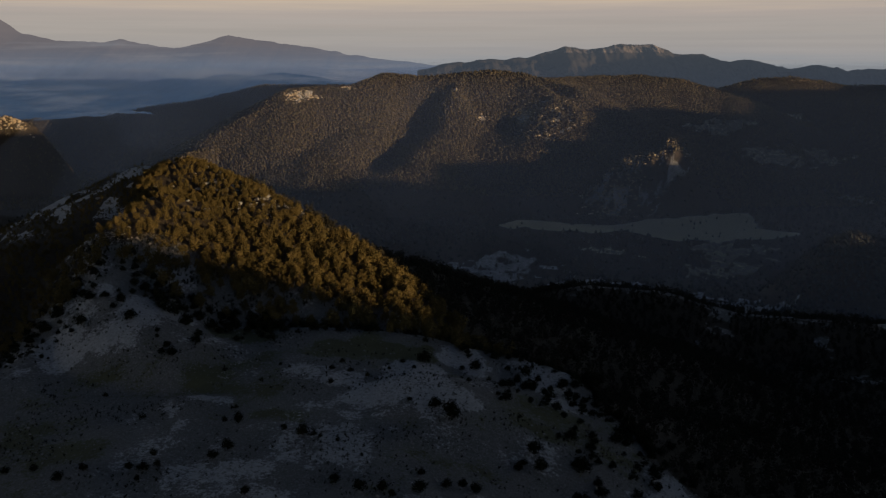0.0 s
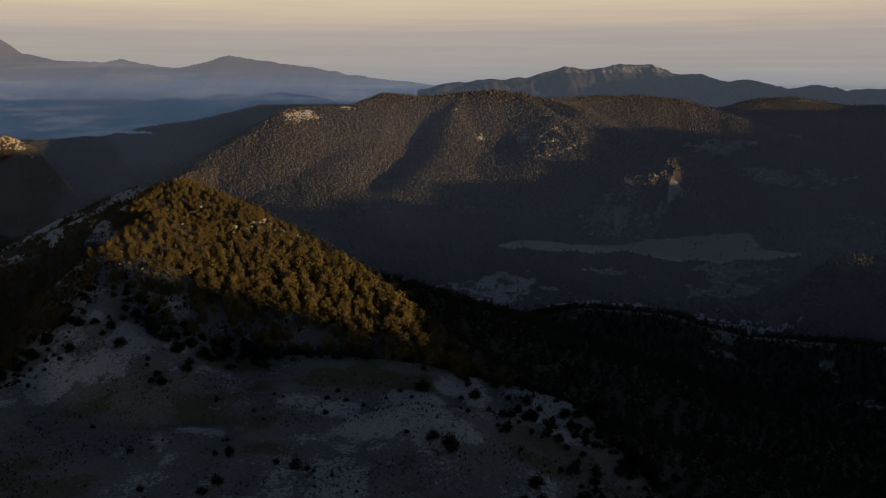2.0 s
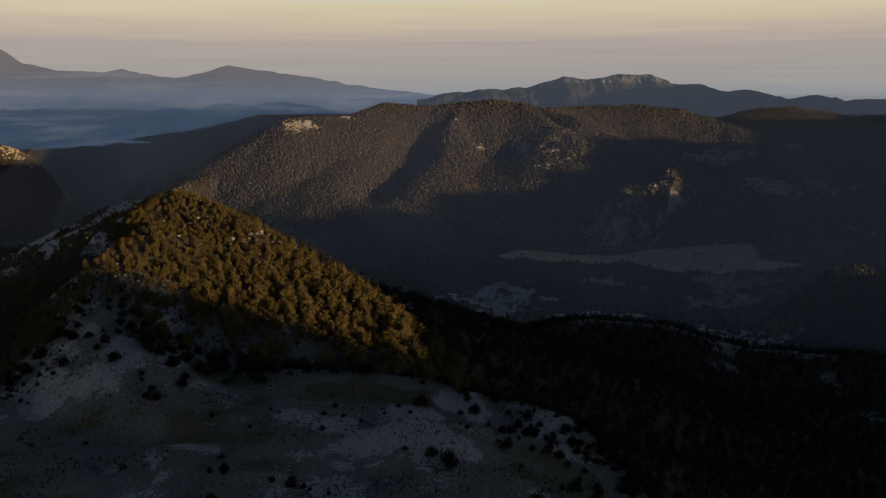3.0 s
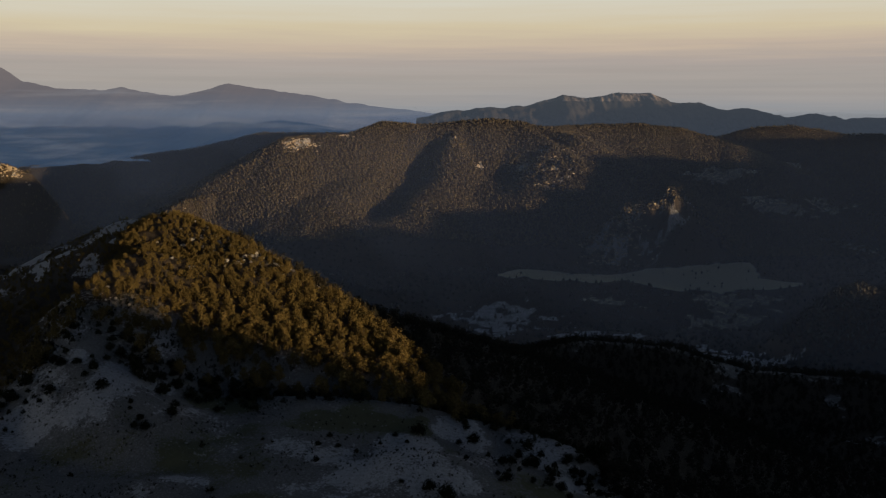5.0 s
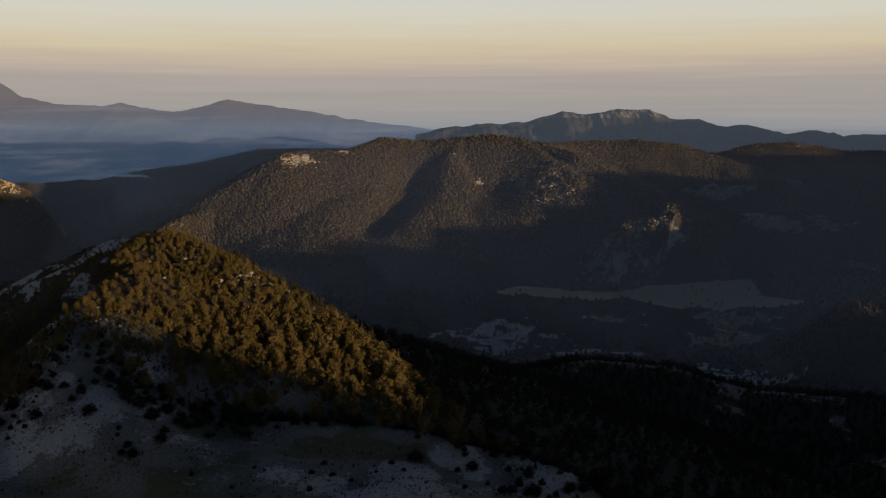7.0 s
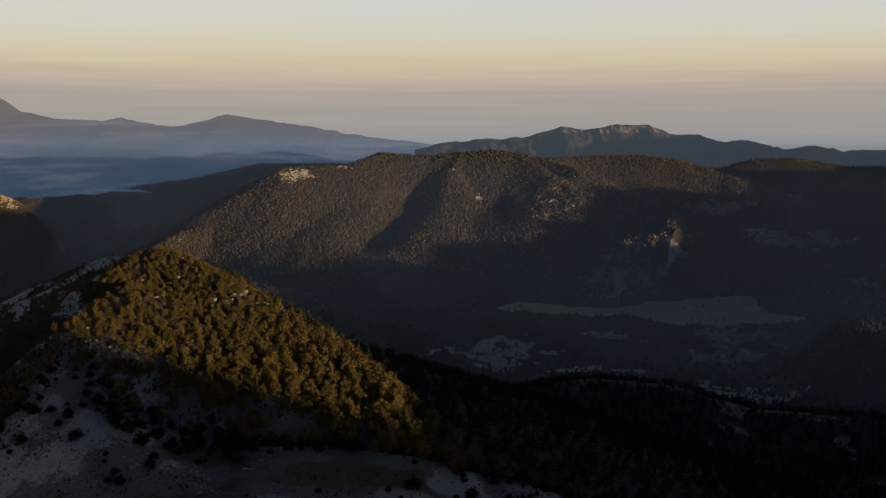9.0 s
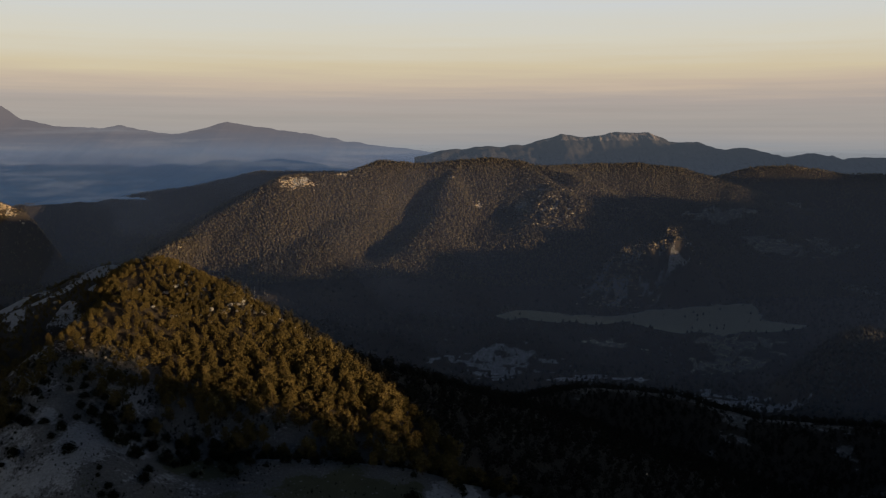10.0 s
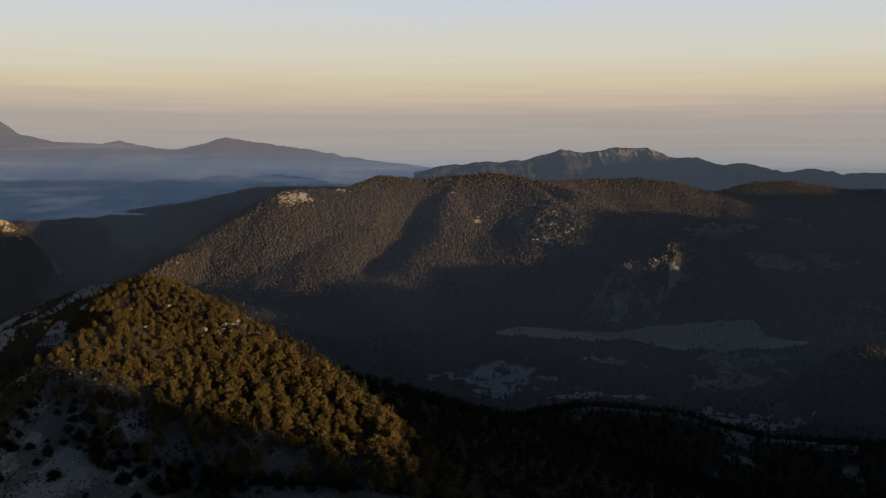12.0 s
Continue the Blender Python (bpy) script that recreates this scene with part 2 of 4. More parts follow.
def edge_line(y):
    """Where the open ridge breaks off to the wooded slope in the east."""
    return np.interp(y, [0, 290, 320, 350, 380, 395, 412, 425, 700], [120, 98, 78, 70, 58, 34, 10, -8, -200])


def height(x, y):
    x, y = np.asarray(x, float), np.asarray(y, float)
    floor = np.interp(y, [-1500, 0, 500, 800, 1050, 1250, 1500, 1650, 1950, 2300, 2900, 3400, 4600, 5200],
                      [300, 250, 205, 165, 122, 100, 80, 107, 110, 120, 190, 215, 300, 310])
    flat = smooth(1450, 1640, y) * smooth(2050, 1850, y)
    z = floor + fbm(x, y, 260, 5, 3) * 9 * (1 - 0.85 * flat)
    s_v = x * SUN[0] + y * SUN[1]
    s_u = x * ACROSS[0] + y * ACROSS[1]
    top = np.interp(s_u, RANGE_ALONG, RANGE_TOP)
    z = blend(z, top - 0.42 * (np.sqrt((s_v - 1500) ** 2 + 900) - 30), 20)
    rough = ridged(x, y, 240, 5, 11)
    for crest, left, right, r in ((BACK_LEFT, 0.5, 0.36, 25), (EAST, 0.4, 0.26, 30), (BACK_RIGHT, 0.4, 0.42, 30), (MID, 0.5, 0.74, 12),
                                  (MID_LEFT, 0.9, 0.55, 10), (SPUR, 0.75, 0.62, 9), (SPUR_RIGHT, 0.6, 0.6, 12), (CRAG, 1.2, 1.2, 8),
                                  (LEFT_ROCK, 1.5, 1.6, 10), (SMALL_HILL, 1.1, 1.0, 16)):
        z = blend(z, ridge(x, y, crest, left, right, r) + rough * 4.0, 12)
    broken = smooth(150, 40, np.hypot(x - 420, y - 2000)) + smooth(110, 30, np.hypot(x - 513, y - 2027)) + smooth(90, 30, np.hypot(x + 1067, y - 2265))
    z = z + broken * (ridged(x, y, 48, 4, 17) * 4 + fbm(x, y, 20, 3, 19) * 4) + smooth(160, 60, np.hypot(x - 320, y - 2330)) * fbm(x, y, 30, 3, 23) * 5
    z = z - gully(x, y, GULLY, 42, 62) - gully(x, y, GULLY_RIGHT, 4, 40)
    z = blend(z, ridge(x, y, KNOLL, 0.45, 0.35, 30) + rough * 3, 15)
    n1 = fbm(x, y, 55, 5, 21)
    shelf = np.interp(y, [p[1] for p in SHELF], [p[2] for p in SHELF])
    east = x + 45
    shelf = shelf - 0.05 * np.maximum(0, east) - 0.235 * np.maximum(0, east - 33) - 0.42 * np.maximum(0, x - edge_line(y))
    shelf = shelf - 0.4 * np.maximum(0, -172 - x)
    shelf = shelf - 0.6 * np.maximum(0, y - 395) - 0.3 * np.maximum(0, y - 800)
    knob = 2.6 * np.exp(-((x + 95) / 10) ** 2 - ((y - 311) / 9) ** 2) + 2.0 * np.exp(-((x - 50) / 18) ** 2 - ((y - 372) / 20) ** 2)
    knob = knob + 1.2 * np.exp(-((x + 48) / 15) ** 2 - ((y - 340) / 13) ** 2) - 1.6 * np.exp(-((x + 24) / 24) ** 2 - ((y - 372) / 13) ** 2)
    near = shelf + n1 * 1.6 + knob + fbm(x, y, 13, 3, 27) * 0.45 * smooth(-10, 30, edge_line(y) - x)
    near = blend(near, ridge(x, y, MOUND, 0.40, 0.40, 10) + n1 * 0.8, 3)
    near = blend(near, ridge(x, y, HUMP, 0.95, 0.40, 9) + n1 * 2.2, 6)
    near = blend(near, ridge(x, y, HILL_EAST, 0.75, 0.40, 12) + n1 * 1.6, 8)
    near = blend(near, ridge(x, y, HILL_WEST, 0.55, 0.8, 10) + n1 * 2.0, 6)
    return blend(z, near, 10)


HAY_FIELD = [(105, 1830), (185, 1757), (295, 1741), (357, 1753), (402, 1692), (448, 1650), (519, 1650), (606, 1680), (690, 1705),
             (622, 1780), (665, 1930), (564, 1900), (481, 1892), (389, 1839), (338, 1814), (155, 1858)]


def inside(x, y, ring):
    """Distance to the edge of a field, positive within it."""
    away, odd = np.full(x.shape, 1e9), np.zeros(x.shape, bool)
    for (ax, ay), (bx, by) in zip(ring, ring[1:] + ring[:1]):
        t = np.clip(((x - ax) * (bx - ax) + (y - ay) * (by - ay)) / ((bx - ax) ** 2 + (by - ay) ** 2), 0, 1)
        away = np.minimum(away, np.hypot(x - ax - t * (bx - ax), y - ay - t * (by - ay)))
        if ay != by:
            odd ^= ((ay > y) != (by > y)) & (x < ax + (y - ay) * (bx - ax) / (by - ay))
    return np.where(odd, away, -away)


def flank_rock(x, y):
    """Limestone ribs that break through the wood on the hill's western flank."""
    return smooth(0.0, 0.16, fbm(1.5 * x + 0.3 * y, 0.8 * y, 26, 4, 101)) * smooth(470, 520, y)


def knoll_bare(x, y):
    """Stony clearings on the wooded knoll."""
    rim = np.abs(y - 16 - np.interp(x, [p[0] for p in KNOLL], [p[1] for p in KNOLL]))
    rim = 0.8 * smooth(28, 14, rim + 8 * fbm(x, y, 26, 3, 103)) * smooth(100, 140, x) * smooth(400, 320, x)
    return rim + (1 - rim) * smooth(0.62, 0.85, fbm(x, y, 42, 4, 97) + 0.35 * fbm(x, y, 9, 2, 99)) * smooth(640, 720, y) * smooth(980, 900, y) * smooth(20, 60, x)


def cover(x, y, z):
    """How much bare limestone, grass, wood floor and pale hay meadow lie at a place."""
    a, b, c = fbm(x, y, 45, 4, 31), fbm(x, y, 16, 4, 41), fbm(x, y, 320, 5, 51)
    open_ridge = smooth(12, -12, x - edge_line(y)) * smooth(440, 400, y + 0.25 * x) * smooth(-206, -186, x - 0.5 * np.maximum(0, y - 374))
    wx = x + 5 * fbm(x, y, 24, 3, 61) + 1.5 * fbm(x, y, 6, 2, 63)
    wy = y + 5 * fbm(x, y, 24, 3, 65) + 1.5 * fbm(x, y, 6, 2, 67)

    def patch(cx, cy, rx, ry, sharp=0.75):
        return smooth(1.2, sharp, np.hypot((wx - cx) / rx, (wy - cy) / ry))
    mound = np.maximum(patch(-11, 319, 25, 21), patch(-13, 344, 15, 22))
    sheet = np.maximum(np.maximum(patch(-47, 342, 19, 15), patch(6, 378, 13, 14)), patch(-95, 311, 11, 10))
    sheet = np.maximum(sheet, np.maximum(patch(48, 350, 11, 15), patch(46, 374, 10, 12)))
    hump = np.maximum(patch(-138, 370, 34, 34, 0.5), patch(-150, 349, 14, 9))
    crest = patch(-175, 440, 22, 24, 0.5)
    brink = smooth(45, 5, edge_line(y) - x) * open_ridge * smooth(270, 310, y)
    west = smooth(-165, -185, x) * smooth(680, 640, y) * smooth(430, 470, y)
    lawn = patch(-25, 372, 25, 12, 0.9) * (1 - sheet) + 0.55 * patch(-130, 335, 15, 8, 0.2) + 0.55 * patch(-75, 335, 36, 32, 0.4) * (0.6 + 0.8 * a) + 0.6 * patch(-60, 296, 26, 12, 0.4) * (0.6 + b)
    lawn = np.clip(lawn + 0.7 * patch(-92, 385, 16, 14, 0.5) + 0.5 * patch(36, 318, 26, 18, 0.4) * (0.8 + b), 0, 1) * (1 - 0.8 * mound)
    dark = patch(-150, 285, 70, 50, 0.4) + patch(-125, 322, 38, 16, 0.4)
    level = smooth(122, 114, z)
    hx, hy = x + 9 * fbm(x, y, 40, 3, 71), y + 16 * fbm(x, y, 60, 3, 73)
    hay = smooth(-9, 9, inside(hx, hy, HAY_FIELD)) * level
    plots = smooth(1.25, 0.75, np.hypot((x - 95) / 62, (y - 1520) / 56) + 0.7 * a + 0.8 * b) + smooth(1.1, 0.9, np.hypot((x - 395) / 70, (y - 1240) / 60) + 0.5 * a + 0.5 * b)
    plots = np.clip(plots + smooth(1.1, 0.9, np.hypot((x - 230) / 60, (y - 1400) / 25) + 0.5 * a + 0.5 * b), 0, 1)
    glade = 0.0
    for cx, cy, rx, ry in ((762, 2517, 75, 40), (1034, 2698, 45, 35), (878, 2359, 55, 60), (1020, 2382, 50, 40), (955, 2083, 40, 70), (521, 1592, 60, 45), (457, 1536, 50, 30), (319, 1606, 40, 25)):
        glade = np.maximum(glade, smooth(1.1, 0.8, np.hypot((x - cx) / rx, (y - cy) / ry) + 0.5 * a + 0.6 * b))
    summit = smooth(1.2, 0.3, np.hypot((x + 115) / 45, (y - 530) / 28))
    e = fbm(x, y, 30, 4, 75, 0.7)
    crag = smooth(115, 40, np.hypot(x - 395, (y - 1990) * 0.8) + 25 * c) + smooth(75, 25, np.hypot(x - 505, y - 2020) + 15 * c)
    crag = np.clip(crag, 0, 1) * smooth(0.0, 0.6, e + 0.4 * b) * 0.8
    sunny = smooth(1.3, 0.4, np.hypot((x - 275) / 85, (y - 2310) / 120)) * smooth(0.3, 0.75, b + 0.4 * e) + smooth(45, 15, np.hypot(x + 1067, y - 2265)) * smooth(0.0, 0.4, e)
    top = 0.0
    for cx, cy, r in ((-386, 2376, 26), (-348, 2398, 24), (-256, 2452, 18), (35, 2460, 12), (102, 2376, 16), (212, 2345, 22)):
        top = top + smooth(1.3, 0.4, np.hypot(x - cx, y - cy) / r + 0.4 * b)
    rock = open_ridge * (0.10 + 0.25 * a + 0.45 * b - 0.15 * np.clip(dark, 0, 1)) * (1 - 0.8 * lawn) + mound * (1.0 + 0.1 * b) + sheet * (0.82 + 0.2 * b) + hump * (0.72 + 0.35 * b) + crest * 0.35 + brink * (0.2 + 0.4 * b)
    rock = rock + 0.38 * knoll_bare(x, y) + west * 1.0 * flank_rock(x, y) + plots * 0.52 + crag * 0.75 + 0.55 * sunny + top * (0.6 + 0.4 * b) + summit * (0.45 + 0.5 * b)
    grass = open_ridge * (0.15 + 0.85 * lawn - (0.3 * a + 0.3 * b) * (1 - lawn)) * (1 - 0.85 * np.clip(mound + sheet + hump, 0, 1))
    forest = (1 - open_ridge) * (1 - np.clip(hay + plots + crag, 0, 1)) * (1.0 - 0.15 * west) * (1 - 0.6 * knoll_bare(x, y))
    dry = np.clip(hay + 0.42 * glade, 0, 1)
    return np.clip(np.stack([rock * (1 - hay), grass, forest * (1 - dry), dry], -1), 0, 1), np.clip(hay + plots + 0.6 * glade + 0.4 * crag + 0.8 * np.clip(top, 0, 1) + np.clip(sunny, 0, 0.6), 0, 1)


def build_ground():
    az = np.concatenate([np.arange(-30, 30, 0.13), np.arange(30, 50, 0.6), np.arange(50, 110, 0.25), np.arange(110, 150, 1.2), np.arange(150, 330, 3.0)])
    r = np.concatenate([np.geomspace(25, 200, 14)[:-1], np.arange(200, 700, 3.0), np.arange(700, 1400, 7.0), np.arange(1400, 2000, 8.0),
                        np.arange(2000, 3150, 11.0), np.arange(3150, 5400, 45.0)])
    A, Rr = np.meshgrid(np.radians(az), r, indexing="ij")
    X, Y = Rr * np.sin(A), Rr * np.cos(A)
    Z = height(X, Y)
    na, nr = A.shape
    verts = np.stack([X, Y, Z], -1).reshape(-1, 3)
    centre = len(verts)
    verts = np.vstack([verts, [0, 0, float(height(np.zeros(1), np.zeros(1))[0])]])
    i = np.arange(na)[:, None]
    j = np.arange(nr - 1)[None, :]
    k = (i + 1) % na
    quads = np.stack([i * nr + j, k * nr + j, k * nr + j + 1, i * nr + j + 1], -1).reshape(-1, 4)
    ii = np.arange(na)
    fan = np.stack([np.full(na, centre), ii * nr, ((ii + 1) % na) * nr], -1)[:, ::-1]
    mesh = bpy.data.meshes.new("ground")
    loops = np.concatenate([quads.ravel(), fan.ravel()]).astype(np.int32)
    sizes = np.concatenate([np.full(len(quads), 4), np.full(len(fan), 3)]).astype(np.int32)
    mesh.vertices.add(len(verts))
    mesh.vertices.foreach_set("co", verts.astype(np.float32).ravel())
    mesh.loops.add(len(loops))
    mesh.loops.foreach_set("vertex_index", loops)
    mesh.polygons.add(len(sizes))
    mesh.polygons.foreach_set("loop_start", np.concatenate([[0], np.cumsum(sizes)[:-1]]).astype(np.int32))
    mesh.update(calc_edges=True)
    mesh.shade_smooth()
    cov, _ = cover(verts[:, 0], verts[:, 1], verts[:, 2])
    layer = mesh.attributes.new("cover", "FLOAT_COLOR", "POINT")
    layer.data.foreach_set("color", np.concatenate([cov[:, :3], np.ones((len(cov), 1))], 1).astype(np.float32).ravel())
    layer = mesh.attributes.new("hay", "FLOAT", "POINT")
    layer.data.foreach_set("value", cov[:, 3].astype(np.float32))
    mesh.materials.append(GROUND)
    return tagged(new("ground", mesh), "limestone mountain ground with grass, scree and wood floor", "ground", kind="structure")


build_ground()


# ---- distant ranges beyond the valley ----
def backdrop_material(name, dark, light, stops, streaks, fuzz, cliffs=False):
    """Distant land that emits a haze colour set by height, with level streaks of glowing mist."""
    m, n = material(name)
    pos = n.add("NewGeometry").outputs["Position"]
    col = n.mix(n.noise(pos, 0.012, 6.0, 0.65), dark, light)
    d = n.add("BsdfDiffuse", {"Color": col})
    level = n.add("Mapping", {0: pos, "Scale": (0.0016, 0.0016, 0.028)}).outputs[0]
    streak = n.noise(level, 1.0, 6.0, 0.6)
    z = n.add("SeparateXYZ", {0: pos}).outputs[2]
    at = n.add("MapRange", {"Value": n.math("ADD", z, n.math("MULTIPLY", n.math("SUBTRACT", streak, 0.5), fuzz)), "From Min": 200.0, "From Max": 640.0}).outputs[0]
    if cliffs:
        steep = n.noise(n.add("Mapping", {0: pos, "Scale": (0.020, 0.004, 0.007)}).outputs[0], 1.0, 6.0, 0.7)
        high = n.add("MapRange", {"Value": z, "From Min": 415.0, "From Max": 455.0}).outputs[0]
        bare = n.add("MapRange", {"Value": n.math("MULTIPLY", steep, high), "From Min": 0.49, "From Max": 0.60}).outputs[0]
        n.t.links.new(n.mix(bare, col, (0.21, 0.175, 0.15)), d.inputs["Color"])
    haze_glow = n.ramp(at, [((h - 200) / 440, c) for h, c in stops])
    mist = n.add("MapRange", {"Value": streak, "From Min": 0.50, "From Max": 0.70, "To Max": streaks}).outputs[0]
    # distance haze is put in as emission on top of the lit slopes
    e = n.add("Emission", {"Color": n.mix(mist, haze_glow, (0.20, 0.207, 0.232)), "Strength": 1.0})
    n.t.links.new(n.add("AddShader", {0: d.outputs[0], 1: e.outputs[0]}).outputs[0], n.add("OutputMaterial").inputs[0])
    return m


def far_range(name, crest, slope, drop, relief, mat, label, seed):
    cx, cy, cz = (np.array(v, float) for v in zip(*crest))
    x = np.linspace(cx[0], cx[-1], 520)
    top = np.interp(x, cx, cz) + fbm(x, x * 0, 60, 4, seed) * 3.5
    y0 = np.interp(x, cx, cy)
    depth = np.concatenate([[-160, -60], np.linspace(0, drop / slope, 34)])
    Xg, Dg = np.meshgrid(x, depth, indexing="ij")
    Tg, Yg = np.repeat(top[:, None], len(depth), 1), np.repeat(y0[:, None], len(depth), 1)
    rel = ridged(Xg, Dg * 0.55, 120, 5, seed + 7) * relief * np.clip(Dg / 60, 0, 1)
    Z = Tg - slope * np.maximum(Dg, 0) ** 0.97 - 0.9 * np.maximum(-Dg, 0) + rel
    me = bpy.data.meshes.new(name)
    na, nr = Xg.shape
    i, j = np.arange(na - 1)[:, None], np.arange(nr - 1)[None, :]
    quads = np.stack([i * nr + j, i * nr + j + 1, (i + 1) * nr + j + 1, (i + 1) * nr + j], -1).reshape(-1, 4)
    me.from_pydata(np.stack([Xg, Yg - Dg, Z], -1).reshape(-1, 3).tolist(), [], quads.tolist())
    me.shade_smooth()
    me.materials.append(mat)
    return tagged(new(name, me), label, "mountains", kind="structure")


FAR_RIGHT = [(-120, 4450, 372), (-64, 4450, 384), (46, 4450, 405), (182, 4450, 418), (399, 4450, 431), (592, 4480, 481), (702, 4480, 467), (865, 4480, 491),
             (1015, 4480, 493), (1106, 4450, 448), (1256, 4450, 442), (1333, 4430, 413), (1482, 4430, 418), (1650, 4400, 375), (1797, 4400, 396),
             (1934, 4400, 367), (2203, 4400, 379), (2900, 4300, 380)]
FAR_LEFT = [(-3000, 4750, 600), (-2426, 4750, 638), (-2254, 4750, 624), (-2146, 4750, 553), (-1976, 4750, 519), (-1746, 4750, 510), (-1657, 4750, 527), (-1515, 4750, 501),
            (-1371, 4750, 481), (-1225, 4750, 509), (-1093, 4750, 543), (-992, 4750, 526), (-820, 4750, 503), (-647, 4750, 480), (-474, 4750, 445),
            (-242, 4750, 416), (-39, 4750, 393), (300, 4750, 360)]
LOW_HILLS = [(-2600, 4150, 336), (-2004, 4150, 341), (-1408, 4150, 341), (-1334, 4150, 328), (-1199, 4150, 347), (-1061, 4150, 351), (-951, 4150, 365), (-887, 4150, 351),
             (-764, 4150, 368), (-639, 4150, 362), (-516, 4150, 340), (-370, 4150, 328), (-200, 4100, 320)]
# stops give the haze glow painted on each range, by height in metres
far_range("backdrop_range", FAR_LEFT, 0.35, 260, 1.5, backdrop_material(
    "haze_glow_range", (0.006, 0.005, 0.005), (0.03, 0.026, 0.024),
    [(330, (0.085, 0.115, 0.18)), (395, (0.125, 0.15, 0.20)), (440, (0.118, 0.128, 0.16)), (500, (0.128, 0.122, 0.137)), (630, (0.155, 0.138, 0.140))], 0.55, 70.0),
    "mountain range on the horizon with grey-violet haze as its own glow", 61)
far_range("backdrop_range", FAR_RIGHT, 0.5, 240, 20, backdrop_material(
    "faint_haze_glow_range", (0.016, 0.015, 0.014), (0.06, 0.054, 0.048), [(330, (0.032, 0.041, 0.056)), (480, (0.045, 0.053, 0.064))], 0.0, 20.0, True),
    "far rocky mountain range with pale cliffs and a faint haze glow", 71)
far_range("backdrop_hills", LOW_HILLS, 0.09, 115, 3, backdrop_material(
    "blue_haze_glow_hills", (0.01, 0.015, 0.02), (0.02, 0.028, 0.035), [(215, (0.022, 0.046, 0.088)), (300, (0.028, 0.056, 0.105)), (350, (0.040, 0.068, 0.122))], 0.5, 30.0),
    "low wooded hills with blue haze as their own glow", 81)


# ---- trees ----
def part(name, bm, mat, parent, label=""):
    me = bpy.data.meshes.new(name)
    bm.to_mesh(me)
    bm.free()
    me.materials.append(mat)
    ob = new(name, me)
    ob.parent = parent
    return tagged(ob, label)


def mesh_part(name, verts, faces, mat, parent):
    me = bpy.data.meshes.new(name)
    me.from_pydata([tuple(v) for v in verts], [], [tuple(f) for f in faces])
    me.materials.append(mat)
    ob = new(name, me)
    ob.parent = parent
    return ob


def tube(bm, a, b, ra, rb, sides=6):
    a, b = Vector(a), Vector(b)
    q = (b - a).to_track_quat("Z", "Y").to_matrix()
    ra_v = [bm.verts.new(a + q @ Vector((ra * math.cos(k * math.tau / sides), ra * math.sin(k * math.tau / sides), 0))) for k in range(sides)]
    rb_v = [bm.verts.new(b + q @ Vector((rb * math.cos(k * math.tau / sides), rb * math.sin(k * math.tau / sides), 0))) for k in range(sides)]
    for k in range(sides):
        bm.faces.new((ra_v[k], ra_v[(k + 1) % sides], rb_v[(k + 1) % sides], rb_v[k]))
    bm.faces.new(rb_v)


def lobes_of(rng, tall, wide, count):
    """The boughs of one crown: centres and radii of its lobes."""
    out = []
    for k in range(count):
        h = (k + rng.uniform(0.1, 0.9)) / count
        z = tall * (0.18 + 0.74 * h)
        spread = wide * (1.0 - 0.78 * h ** 1.3) * rng.uniform(0.35, 0.95)
        a = rng.uniform(0, math.tau)
        r = wide * rng.uniform(0.34, 0.55) * (1.0 - 0.5 * h)
        out.append((spread * math.cos(a) * 0.75, spread * math.sin(a) * 0.75, z, r))
    return out


def dome_of(rng, tall, wide, count):
    """The boughs of a round-headed pine: lobes over a low dome."""
    out = []
    for k in range(count):
        h = (k + rng.uniform(0.1, 0.9)) / count
        z = tall * (0.24 + 0.62 * h)
        spread = wide * math.sqrt(max(0.06, 1.0 - (max(h - 0.2, 0) / 0.82) ** 2)) * rng.uniform(0.25, 0.8)
        a = k * 2.4 + rng.uniform(-0.5, 0.5)
        out.append((spread * math.cos(a), spread * math.sin(a), z, wide * rng.uniform(0.36, 0.52) * (1.0 - 0.3 * h)))
    return out


def mound_of(rng, tall, wide, count):
    """The lobes of a low rounded bush that sits on the ground."""
    out = [(0, 0, tall * 0.42, wide * 0.62)]
    for k in range(count):
        a = (k + rng.uniform(-0.3, 0.3)) * math.tau / count
        d = wide * rng.uniform(0.35, 0.62)
        out.append((d * math.cos(a), d * math.sin(a), tall * rng.uniform(0.2, 0.5), wide * rng.uniform(0.36, 0.5)))
    out.append((wide * rng.uniform(-0.2, 0.2), wide * rng.uniform(-0.2, 0.2), tall * rng.uniform(0.62, 0.8), wide * 0.42))
    return out


